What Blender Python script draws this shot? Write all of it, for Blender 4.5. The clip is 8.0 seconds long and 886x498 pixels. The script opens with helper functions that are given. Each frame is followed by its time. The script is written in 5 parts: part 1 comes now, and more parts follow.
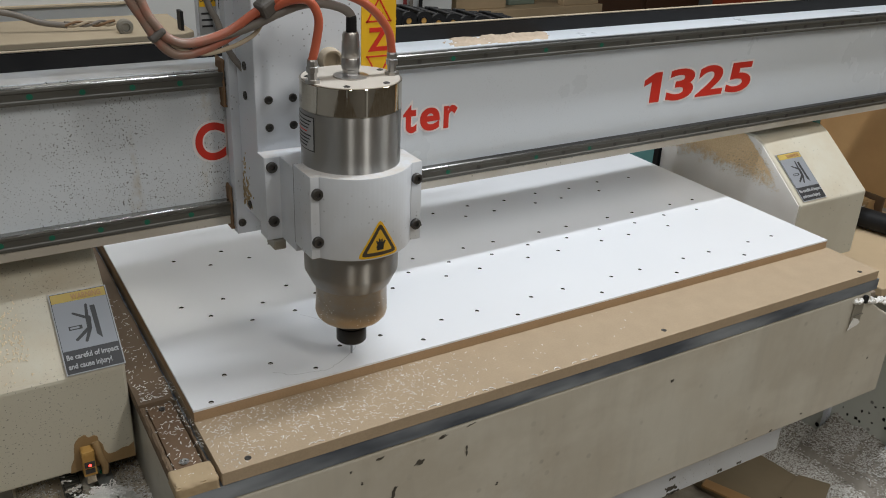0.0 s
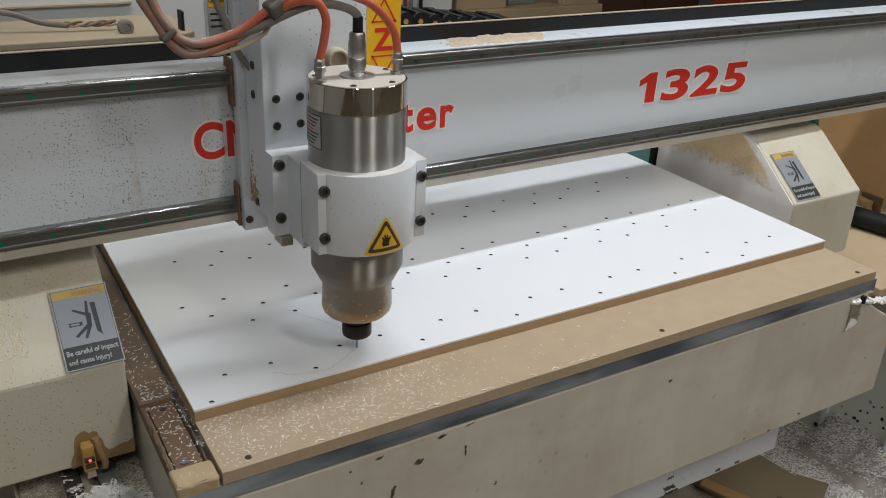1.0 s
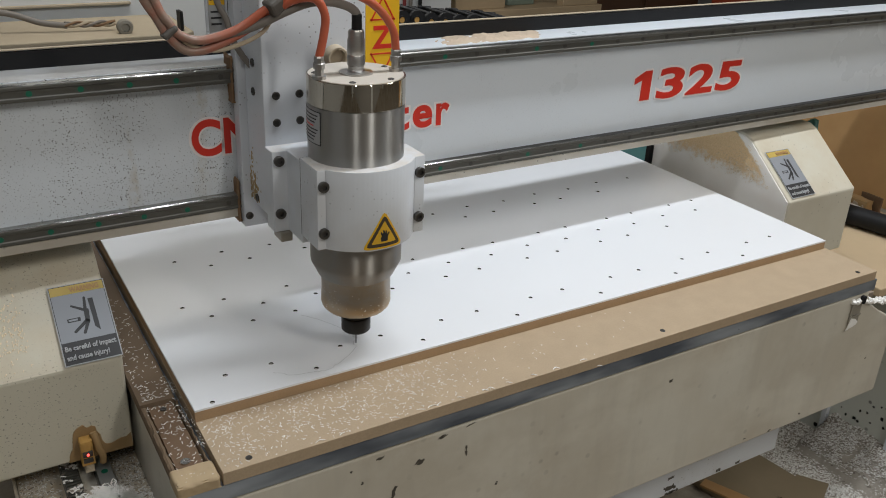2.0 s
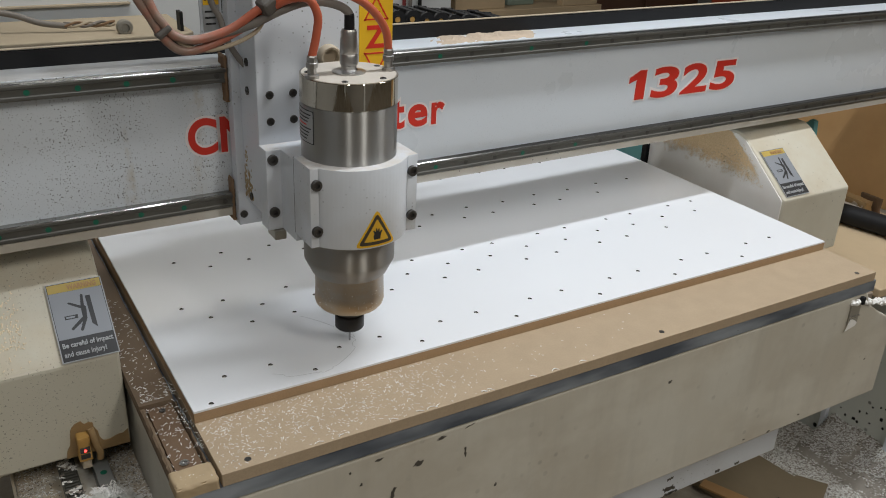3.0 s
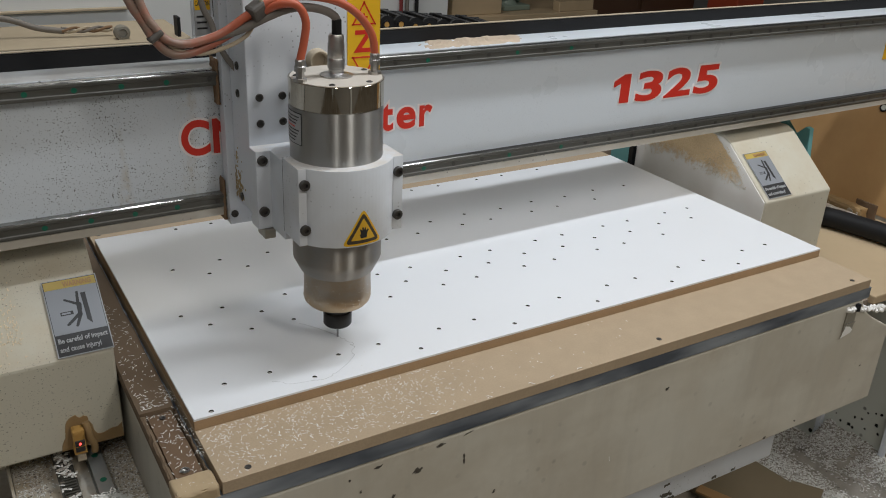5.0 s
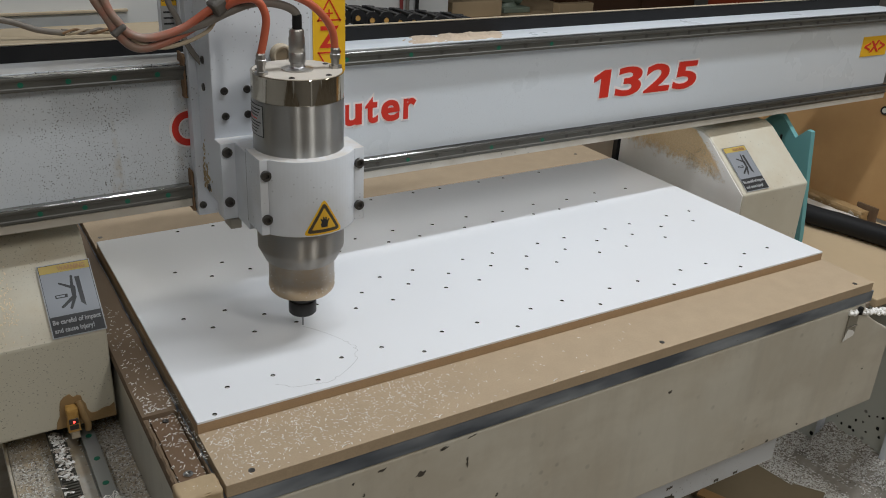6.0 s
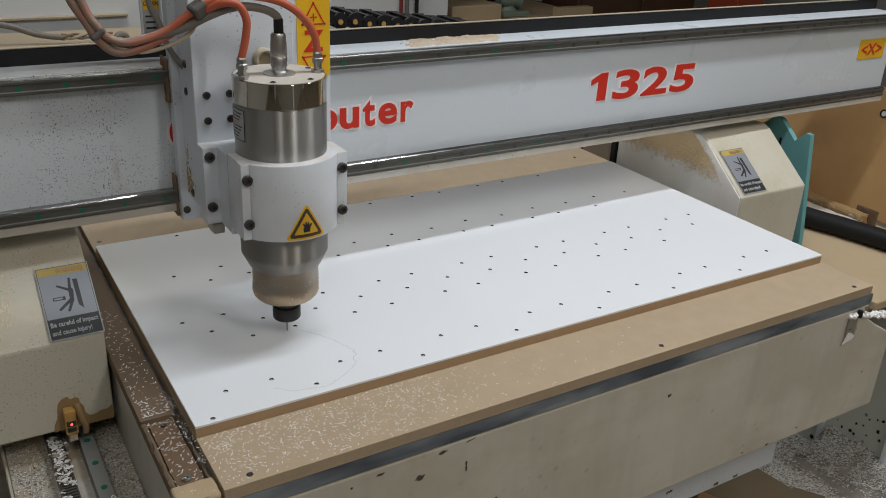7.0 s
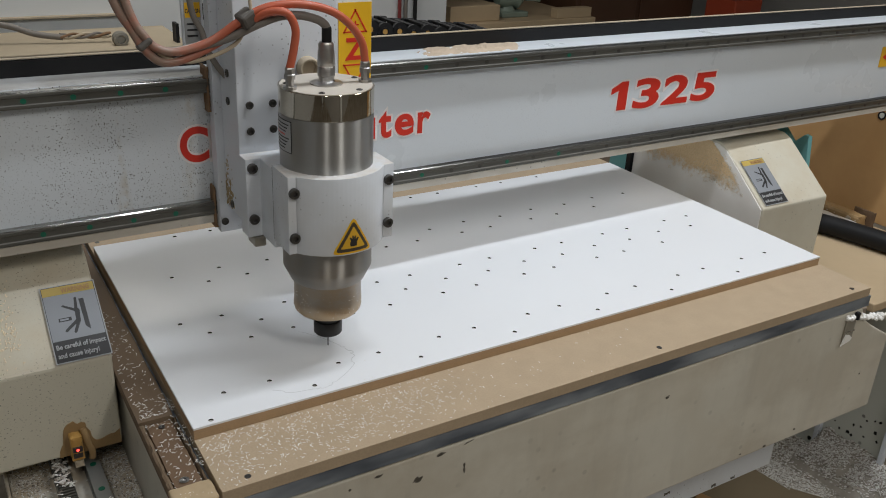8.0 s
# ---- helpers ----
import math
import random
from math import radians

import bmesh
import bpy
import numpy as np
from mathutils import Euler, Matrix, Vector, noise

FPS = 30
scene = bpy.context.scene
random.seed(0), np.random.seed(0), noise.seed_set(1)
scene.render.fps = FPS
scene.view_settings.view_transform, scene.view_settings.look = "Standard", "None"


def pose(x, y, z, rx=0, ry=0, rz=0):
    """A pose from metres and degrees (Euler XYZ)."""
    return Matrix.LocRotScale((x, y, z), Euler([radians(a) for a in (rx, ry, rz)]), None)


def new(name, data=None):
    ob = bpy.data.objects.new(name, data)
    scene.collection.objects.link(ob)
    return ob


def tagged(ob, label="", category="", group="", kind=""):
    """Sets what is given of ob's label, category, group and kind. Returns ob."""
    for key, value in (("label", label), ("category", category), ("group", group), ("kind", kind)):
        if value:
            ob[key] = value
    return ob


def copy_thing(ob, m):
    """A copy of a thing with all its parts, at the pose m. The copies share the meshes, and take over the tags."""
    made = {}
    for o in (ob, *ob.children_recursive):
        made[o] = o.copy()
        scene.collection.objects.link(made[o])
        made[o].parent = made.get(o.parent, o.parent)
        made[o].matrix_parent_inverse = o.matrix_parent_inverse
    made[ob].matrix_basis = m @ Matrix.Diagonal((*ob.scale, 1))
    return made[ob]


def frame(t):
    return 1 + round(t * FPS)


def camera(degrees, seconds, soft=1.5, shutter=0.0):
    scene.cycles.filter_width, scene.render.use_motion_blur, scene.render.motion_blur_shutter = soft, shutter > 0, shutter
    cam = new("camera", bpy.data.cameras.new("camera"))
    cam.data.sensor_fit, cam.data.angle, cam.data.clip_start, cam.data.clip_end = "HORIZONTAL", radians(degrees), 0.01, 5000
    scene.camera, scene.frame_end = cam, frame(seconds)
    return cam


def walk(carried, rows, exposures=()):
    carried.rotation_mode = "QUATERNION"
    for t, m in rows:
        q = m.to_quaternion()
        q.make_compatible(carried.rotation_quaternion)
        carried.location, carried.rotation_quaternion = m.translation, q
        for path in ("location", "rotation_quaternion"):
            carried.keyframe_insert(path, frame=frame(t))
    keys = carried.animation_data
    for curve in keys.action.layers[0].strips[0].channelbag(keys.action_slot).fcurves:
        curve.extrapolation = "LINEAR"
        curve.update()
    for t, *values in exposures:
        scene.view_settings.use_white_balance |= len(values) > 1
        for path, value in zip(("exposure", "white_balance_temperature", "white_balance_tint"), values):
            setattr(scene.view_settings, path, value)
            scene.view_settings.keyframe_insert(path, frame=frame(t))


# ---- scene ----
from math import cos, sin, pi, sqrt


def aim(x, y, z, yaw, pitch, roll):
    """Camera pose from the eye, the heading from +y towards +x, the rise and the lean, in degrees."""
    a, b, c = radians(yaw), radians(pitch), radians(roll)
    fwd = Vector((sin(a) * cos(b), cos(a) * cos(b), sin(b)))
    side = Vector((cos(a), -sin(a), 0))
    up = side.cross(fwd)
    r, u = side * cos(c) + up * sin(c), up * cos(c) - side * sin(c)
    m = Matrix((r, u, -fwd)).transposed().to_4x4()
    m.translation = (x, y, z)
    return m


cam = camera(54.07, 8.0, soft=1.0)
walk(cam, [
    (0.0, aim(-0.2122, -0.9197, 1.4671, 31.661, -24.698, 2.619)),
    (0.5, aim(-0.2145, -0.9232, 1.4698, 31.619, -24.704, 2.641)),
    (1.0, aim(-0.2140, -0.9251, 1.4721, 31.646, -24.750, 2.651)),
    (1.5, aim(-0.2161, -0.9234, 1.4707, 31.718, -24.710, 2.666)),
    (3.0, aim(-0.2142, -0.9232, 1.4732, 31.726, -24.741, 2.667)),
    (3.5, aim(-0.2144, -0.9271, 1.4749, 31.628, -24.716, 2.577)),
    (4.0, aim(-0.2185, -0.9259, 1.4773, 31.850, -24.710, 2.747)),
    (4.5, aim(-0.2186, -0.9249, 1.4806, 31.980, -24.588, 2.806)),
    (6.0, aim(-0.2255, -0.9186, 1.4817, 32.130, -24.345, 2.954)),
    (6.5, aim(-0.2254, -0.9160, 1.4807, 32.151, -24.229, 2.922)),
    (7.0, aim(-0.2229, -0.9197, 1.4810, 32.078, -24.084, 2.850)),
    (7.5, aim(-0.2244, -0.9165, 1.4825, 32.204, -24.133, 2.995)),
    (8.0, aim(-0.2229, -0.9184, 1.4837, 32.225, -24.096, 3.010)),
], [(0.0, 0.21), (4.0, 0.17), (4.7, 0.11), (6.0, 0.05), (7.0, 0.01), (8.0, 0.07)])

# ---- light ----
world = bpy.data.worlds.new("workshop_air")
world.use_nodes = True
world.node_tree.nodes["Background"].inputs[0].default_value = (0.86, 0.80, 0.71, 1)
world.node_tree.nodes["Background"].inputs[1].default_value = 0.25
scene.world = world


COOL, WARM = (0.925, 0.975, 1.03), (1.0, 0.972, 0.915)


def tube_or_fill_lamp(x, y, z, length, watts, turn, width, tone):
    data = bpy.data.lights.new("tube_or_fill_light", "AREA")
    data.shape, data.size, data.size_y, data.energy = "RECTANGLE", length, width, watts
    data.color = tone
    ob = new("tube_or_fill_light", data)
    ob.matrix_world = pose(x, y, z, 0, 0, turn)
    return ob


# The last two rows are added fills for the back wall and right side.
LAMPS = [(1.10, -0.02, 2.75, 1.5, 25.5, 0.0, 0.12, COOL), (-0.75, -0.10, 2.75, 1.2, 3.0, 90.0, 0.12, COOL), (0.78, -1.9, 2.75, 1.2, 18.5, -75.0, 0.13, WARM),
         (-0.59, -1.75, 2.75, 1.2, 10.0, 65.0, 0.13, WARM), (0.55, 2.40, 2.75, 1.5, 20, 0.0, 0.6, WARM), (2.7, -1.0, 2.75, 1.2, 15, 0.0, 0.4, WARM)]
for row in LAMPS:
    tube_or_fill_lamp(*row)


# ---- materials ----
class Nodes:
    """A small helper to wire node materials."""

    def __init__(self, name):
        self.mat = bpy.data.materials.new(name)
        self.mat.use_nodes = True
        self.t = self.mat.node_tree
        self.b = self.t.nodes["Principled BSDF"]
        self.co = self.t.nodes.new("ShaderNodeTexCoord").outputs["Object"]

    def link(self, a, b):
        self.t.links.new(a, b)

    def scaled(self, s):
        n = self.t.nodes.new("ShaderNodeMapping")
        n.inputs["Scale"].default_value = s
        self.link(self.co, n.inputs["Vector"])
        return n.outputs[0]

    def noise(self, scale, detail=4, rough=0.55, vec=None):
        n = self.t.nodes.new("ShaderNodeTexNoise")
        n.inputs["Scale"].default_value, n.inputs["Detail"].default_value, n.inputs["Roughness"].default_value = scale, detail, rough
        self.link(vec or self.co, n.inputs["Vector"])
        return n.outputs["Fac"]

    def voronoi(self, scale, vec=None):
        n = self.t.nodes.new("ShaderNodeTexVoronoi")
        n.inputs["Scale"].default_value = scale
        self.link(vec or self.co, n.inputs["Vector"])
        return n.outputs["Distance"]

    def ramp(self, fac, stops):
        n = self.t.nodes.new("ShaderNodeValToRGB")
        while len(n.color_ramp.elements) < len(stops):
            n.color_ramp.elements.new(0.5)
        for e, (p, c) in zip(n.color_ramp.elements, stops):
            e.position = p
            e.color = (*c, 1) if isinstance(c, tuple) else (c, c, c, 1)
        self.link(fac, n.inputs[0])
        return n.outputs[0]

    def mix(self, fac, a, b, kind="MIX"):
        n = self.t.nodes.new("ShaderNodeMix")
        n.data_type, n.blend_type = "RGBA", kind
        for v, i in ((fac, 0), (a, 6), (b, 7)):
            if isinstance(v, (int, float)):
                n.inputs[i].default_value = v if i == 0 else (v, v, v, 1)
            elif isinstance(v, tuple):
                n.inputs[i].default_value = (*v, 1)
            else:
                self.link(v, n.inputs[i])
        return n.outputs[2]

    def math(self, op, a, b=0.0):
        n = self.t.nodes.new("ShaderNodeMath")
        n.operation = op
        for v, i in ((a, 0), (b, 1)):
            if isinstance(v, (int, float)):
                n.inputs[i].default_value = v
            else:
                self.link(v, n.inputs[i])
        return n.outputs[0]

    def axis(self, k):
        n = self.t.nodes.new("ShaderNodeSeparateXYZ")
        self.link(self.co, n.inputs[0])
        return n.outputs[k]

    def up(self):
        """How far the surface faces upwards, for settled dust."""
        g = self.t.nodes.new("ShaderNodeNewGeometry")
        n = self.t.nodes.new("ShaderNodeSeparateXYZ")
        self.link(g.outputs["Normal"], n.inputs[0])
        return n.outputs[2]

    def bump(self, height, strength=0.2, dist=0.002):
        n = self.t.nodes.new("ShaderNodeBump")
        n.inputs["Strength"].default_value, n.inputs["Distance"].default_value = strength, dist
        self.link(height, n.inputs["Height"])
        self.link(n.outputs[0], self.b.inputs["Normal"])

    def done(self, color=None, rough=None, metal=0.0, spec=0.5, coat=0.0):
        for v, k in ((color, "Base Color"), (rough, "Roughness")):
            if v is None:
                continue
            if isinstance(v, tuple):
                self.b.inputs[k].default_value = (*v, 1)
            elif isinstance(v, (int, float)):
                self.b.inputs[k].default_value = v
            else:
                self.link(v, self.b.inputs[k])
        self.b.inputs["Metallic"].default_value = metal
        self.b.inputs["Specular IOR Level"].default_value = spec
        self.b.inputs["Coat Weight"].default_value = coat
        return self.mat


def plain(name, color, rough=0.5, metal=0.0, grain=60, spread=0.12, spec=0.5):
    """One colour with two scales of unevenness."""
    n = Nodes(name)
    a = n.noise(grain, 5)
    b = n.noise(grain / 12, 3)
    lo = tuple(c * (1 - spread) for c in color)
    hi = tuple(min(1, c * (1 + spread)) for c in color)
    c = n.mix(b, lo, hi)
    c = n.mix(n.math("MULTIPLY", a, 0.4), c, lo)
    n.bump(a, 0.08, 0.001)
    return n.done(c, n.ramp(b, [(0.3, max(0.02, rough - 0.08)), (0.7, min(1, rough + 0.08))]), metal, spec)


def painted(name, color, rough=0.35, specks=0.35, dust=0.0, stain=(0.32, 0.25, 0.16), speck_scale=70, stain_lo=0.58, fade=None, fine_specks=False, stain_hi=0.85, streaks=0.0, dense=False, blotch=0.0):
    """Machine paint: specks where it has chipped, faint stains and, on upward faces, settled wood dust."""
    n = Nodes(name)
    big = n.noise(3.5, 5, 0.6)
    fine = n.noise(220, 3)
    c = n.mix(n.math("MULTIPLY", n.ramp(big, [(stain_lo, 0.0), (stain_hi, 1.0)]), 0.45), color, stain)
    if blotch:
        rust = n.math("MULTIPLY", n.ramp(n.noise(9, 7, 0.68), [(0.52, 0.0), (0.70, 1.0)]), n.ramp(n.noise(2.2, 3), [(0.42, 0.0), (0.60, 1.0)]))
        c = n.mix(n.math("MULTIPLY", rust, blotch), c, (0.33, 0.235, 0.14))
        wiped = n.ramp(n.noise(4.5, 4, 0.6, n.scaled((1.0, 1.0, 2.2))), [(0.50, 0.0), (0.66, 1.0)])
        c = n.mix(n.math("MULTIPLY", wiped, 0.35), c, tuple(min(1.0, 1.18 * v) for v in color))
    if streaks:
        run = n.noise(1.0, 5, 0.65, n.scaled((26, 26, 3.0)))
        c = n.mix(n.math("MULTIPLY", n.ramp(run, [(0.50, 0.0), (0.70, 1.0)]), streaks), c, tuple(0.55 * v for v in color))
        pale = n.noise(7, 4, 0.6)
        c = n.mix(n.math("MULTIPLY", n.ramp(pale, [(0.52, 0.0), (0.66, 1.0)]), streaks), c, tuple(min(1.0, 1.25 * v + 0.02) for v in color))
    v = n.voronoi(speck_scale)
    gate = n.ramp(n.noise(9, 4, 0.65), [(0.45, 0.0), (0.62, 1.0)])
    dot = n.math("MULTIPLY", n.ramp(v, [(0.10, 1.0), (0.17, 0.0)]), gate)
    if fine_specks:
        w = n.noise(430 if dense else 360, 2, 0.5)
        lump = n.math("MULTIPLY", n.ramp(w, [(0.63 if dense else 0.645, 0.0), (0.665 if dense else 0.68, 1.0)]), n.ramp(n.noise(11, 3), [(0.41, 0.2), (0.58, 1.0)]))
        dot = n.math("MAXIMUM", dot, lump)
    if fade:
        dot = n.math("MULTIPLY", dot, n.ramp(n.axis(0), [(fade[0], 1.0), (fade[1], 0.10)]))
    if dense:
        runs = n.ramp(n.noise(1.0, 5, 0.6, n.scaled((17, 17, 1.6))), [(0.60, 0.0), (0.72, 1.0)])
        runs = n.math("MULTIPLY", n.math("MULTIPLY", runs, n.ramp(n.noise(60, 4, 0.7), [(0.40, 0.0), (0.62, 1.0)])), n.ramp(n.axis(0), [(0.10, 0.65), (0.34, 0.0)]))
        c = n.mix(runs, c, (0.42, 0.33, 0.20))
        old = n.math("MULTIPLY", n.ramp(n.up(), [(0.5, 0.0), (0.9, 0.8)]), n.ramp(n.axis(0), [(0.08, 1.0), (0.34, 0.0)]))
        c = n.mix(n.math("MULTIPLY", old, n.ramp(n.noise(20, 5, 0.65), [(0.2, 0.55), (0.6, 1.0)])), c, (0.30, 0.28, 0.25))
        dot = n.math("MULTIPLY", dot, n.ramp(n.up(), [(0.3, 1.0), (0.7, 0.05)]))
    c = n.mix(n.math("MULTIPLY", dot, specks), c, (0.04, 0.038, 0.034))
    if dust:
        f = n.math("MULTIPLY", n.ramp(n.up(), [(0.3, 0.0), (0.9, 1.0)]), n.ramp(n.noise(14, 6, 0.7), [(0.35, 0.0), (0.65, 1.0)]))
        c = n.mix(n.math("MULTIPLY", f, dust), c, (0.52, 0.40, 0.25))
    n.bump(n.mix(0.5, fine, big), 0.06, 0.001)
    return n.done(c, n.ramp(big, [(0.3, rough - 0.06), (0.75, rough + 0.12)]))


def mdf_board(name, tone=(0.47, 0.33, 0.20), spread=0.13):
    n = Nodes(name)
    fib = n.noise(420, 4, 0.7)
    mid = n.noise(26, 5, 0.6)
    c = n.mix(mid, tuple(v * (1 - spread) for v in tone), tuple(v * (1 + spread) for v in tone))
    c = n.mix(n.math("MULTIPLY", n.ramp(fib, [(0.35, 1.0), (0.6, 0.0)]), 0.3), c, tuple(v * 0.62 for v in tone))
    n.bump(fib, 0.15, 0.0006)
    return n.done(c, 0.72, spec=0.3)


def brushed(name, color, rough, along=(4, 4, 900), dusty=0.0, turned=0.0, crust=None):
    n = Nodes(name)
    g = n.noise(1.0, 3, 0.6, n.scaled(along))
    b = n.noise(22, 4)
    c = n.mix(g, tuple(v * (0.95 if turned else 0.82) for v in color), color)
    if dusty:
        d = n.ramp(n.noise(40, 6, 0.7), [(0.40, 0.0), (0.62, 1.0)])
        if crust:
            d = n.math("MAXIMUM", n.math("MULTIPLY", d, 0.45), n.ramp(n.math("ADD", n.axis(2), n.math("MULTIPLY", n.noise(55, 4), 0.03)), [(crust[0], 1.0), (crust[1], 0.0)]))
        c = n.mix(n.math("MULTIPLY", d, dusty), c, (0.45, 0.33, 0.20))
    if not turned:
        n.bump(g, 0.05, 0.0004)
    m = n.done(c, n.ramp(g, [(0.3, rough - 0.04), (0.7, rough + 0.05)]), 1.0)
    if turned:
        tan = n.t.nodes.new("ShaderNodeTangent")
        tan.direction_type, tan.axis = "RADIAL", "Z"
        n.link(tan.outputs[0], n.b.inputs["Tangent"])
        n.b.inputs["Anisotropic"].default_value = turned
        n.b.inputs["Anisotropic Rotation"].default_value = 0.25
    return m


def laminate():
    n = Nodes("white_laminate")
    a = n.noise(6, 4)
    c = n.mix(a, (0.78, 0.795, 0.82), (0.81, 0.825, 0.85))
    scuff = n.ramp(n.noise(34, 6, 0.75), [(0.70, 0.0), (0.80, 1.0)])
    c = n.mix(n.math("MULTIPLY", scuff, 0.12), c, (0.6, 0.6, 0.6))
    return n.done(c, n.ramp(n.noise(90, 5), [(0.3, 0.30), (0.7, 0.38)]))


M_LAMINATE = laminate()
M_MDF = mdf_board("mdf", (0.445, 0.342, 0.232))
M_MDF_EDGE = mdf_board("mdf_edge", (0.43, 0.295, 0.175))
M_CREAM = painted("cream_paint", (0.595, 0.56, 0.455), 0.42, 0.55, 0.45, speck_scale=120, fine_specks=True, stain_lo=0.5)
M_CREAM_CLEAN = painted("cleaner_cream_paint", (0.60, 0.565, 0.465), 0.40, 0.30, 0.35, speck_scale=80, stain_lo=0.55)
M_BED = painted("bed_paint", (0.61, 0.585, 0.51), 0.38, 0.25, 0.3, speck_scale=30, stain_lo=0.42, stain_hi=0.66, streaks=0.16, blotch=0.55)
M_WHITE = painted("white_paint", (0.675, 0.71, 0.76), 0.33, 0.6, 0.5, speck_scale=120, stain_lo=0.52)
M_BEAM = painted("beam_paint", (0.64, 0.68, 0.72), 0.30, 1.0, 0.0, speck_scale=190, stain_lo=0.63, fade=(0.16, 0.36), fine_specks=True, dense=True)
def worn_steel():
    n = Nodes("table_steel")
    big = n.noise(1.0, 3, 0.5, n.scaled((5, 20, 20)))
    fine = n.noise(1.0, 5, 0.7, n.scaled((26, 90, 90)))
    c = n.mix(n.ramp(big, [(0.38, 0.0), (0.66, 1.0)]), (0.125, 0.15, 0.195), (0.44, 0.505, 0.60))
    c = n.mix(n.math("MULTIPLY", n.ramp(fine, [(0.66, 0.0), (0.72, 1.0)]), 0.6), c, (0.05, 0.05, 0.05))
    n.bump(fine, 0.12, 0.0006)
    return n.done(c, n.ramp(big, [(0.3, 0.46), (0.7, 0.30)]), 0.75)


M_STEEL = worn_steel()
M_RAIL = plain("dusty_rail_steel", (0.11, 0.107, 0.095), 0.40, 0.3, 45, 0.35)
def polished_rail():
    """Steel that the bearing blocks keep bright, with streaks of grease along it."""
    n = Nodes("polished_rail_steel")
    run = n.noise(1.0, 4, 0.6, n.scaled((5, 260, 260)))
    film = n.ramp(n.noise(1.0, 4, 0.65, n.scaled((9, 40, 40))), [(0.42, 0.0), (0.66, 1.0)])
    c = n.mix(run, (0.30, 0.295, 0.28), (0.62, 0.62, 0.60))
    c = n.mix(n.math("MULTIPLY", film, 0.7), c, (0.13, 0.12, 0.10))
    grime = n.ramp(n.axis(0), [(0.36, 0.0), (0.60, 0.92)])
    c = n.mix(grime, c, (0.035, 0.033, 0.03))
    return n.done(c, n.ramp(n.math("MAXIMUM", film, grime), [(0.0, 0.10), (1.0, 0.45)]), 1.0)


M_RAILTOP = polished_rail()
M_RAIL2 = plain("bright_rail_steel", (0.33, 0.34, 0.33), 0.35, 0.5, 45, 0.25)
M_SPINDLE = brushed("spindle_steel", (0.46, 0.457, 0.445), 0.37, (3, 3, 30), 0.0, 1.0)
M_CHROME = brushed("chrome_band", (0.60, 0.55, 0.47), 0.05, (20, 20, 60))
M_NOSE = brushed("dull_nose_steel", (0.36, 0.35, 0.33), 0.42, (3, 3, 30), 0.15, 1.0)
M_CAP = plain("dusty_cap", (0.60, 0.55, 0.48), 0.6, 0.2, 60, 0.15)
M_COLLAR = brushed("dusty_collar", (0.46, 0.43, 0.39), 0.42, (40, 40, 300), 0.85, 0.0, (0.905, 0.932))
M_NUT = plain("black_oxide", (0.035, 0.033, 0.032), 0.38, 0.6, 200)
M_TOOL = brushed("carbide", (0.35, 0.35, 0.36), 0.25)
# Near-black walls of the drilled holes.
M_HOLE = plain("dark_hole_wall", (0.045, 0.035, 0.025), 0.8)
M_HOLE2 = plain("dust_in_hole", (0.45, 0.44, 0.42), 0.8)
M_BLACK = plain("black_plastic", (0.012, 0.012, 0.013), 0.6, spec=0.25)
M_BOLT = plain("dark_bolt", (0.09, 0.085, 0.08), 0.4, 0.7, 300)
M_ALU = brushed("dull_plug_metal", (0.50, 0.50, 0.50), 0.36, (60, 60, 500), 0.25)
M_NICKEL = brushed("nickel", (0.68, 0.68, 0.67), 0.2, (60, 60, 200))
def hose():
    """Orange rubber that turns pale with dust towards the hanging end."""
    n = Nodes("orange_hose")
    d = n.math("MULTIPLY", n.ramp(n.math("ADD", n.axis(0), 0.30), [(0.10, 1.0), (0.19, 0.2)]), n.ramp(n.noise(60, 5, 0.6), [(0.25, 0.6), (0.55, 1.0)]))
    c = n.mix(d, (0.55, 0.10, 0.04), (0.27, 0.185, 0.145))
    return n.done(c, 0.36)


M_ORANGE = hose()
M_GREY_CABLE = plain("grey_cable", (0.20, 0.18, 0.16), 0.55, grain=90, spread=0.25)
M_RED = plain("red_vinyl", (0.62, 0.035, 0.02), 0.35)
M_SILVER = plain("silver_vinyl", (0.82, 0.78, 0.77), 0.35)
M_YELLOW = plain("yellow_vinyl", (0.80, 0.46, 0.02), 0.38)
M_LABEL = plain("grey_label", (0.27, 0.285, 0.31), 0.35)
M_HEAD = plain("faded_yellow", (0.50, 0.36, 0.08), 0.45, grain=120, spread=0.3)
M_INK = plain("black_ink", (0.02, 0.02, 0.022), 0.45)
M_PAPER = plain("white_print", (0.40, 0.41, 0.42), 0.5)
M_DUST = plain("wood_dust", (0.52, 0.42, 0.32), 0.95, grain=500, spread=0.3, spec=0.1)
M_CHIP = plain("white_shavings", (0.88, 0.87, 0.84), 0.55, grain=400, spread=0.05)
M_TAPE = plain("grey_tape", (0.10, 0.09, 0.08), 0.6)
M_TEAL = plain("teal_foam", (0.14, 0.36, 0.37), 0.7)
M_BROWN = plain("brown_board", (0.41, 0.235, 0.10), 0.55, grain=14, spread=0.18)
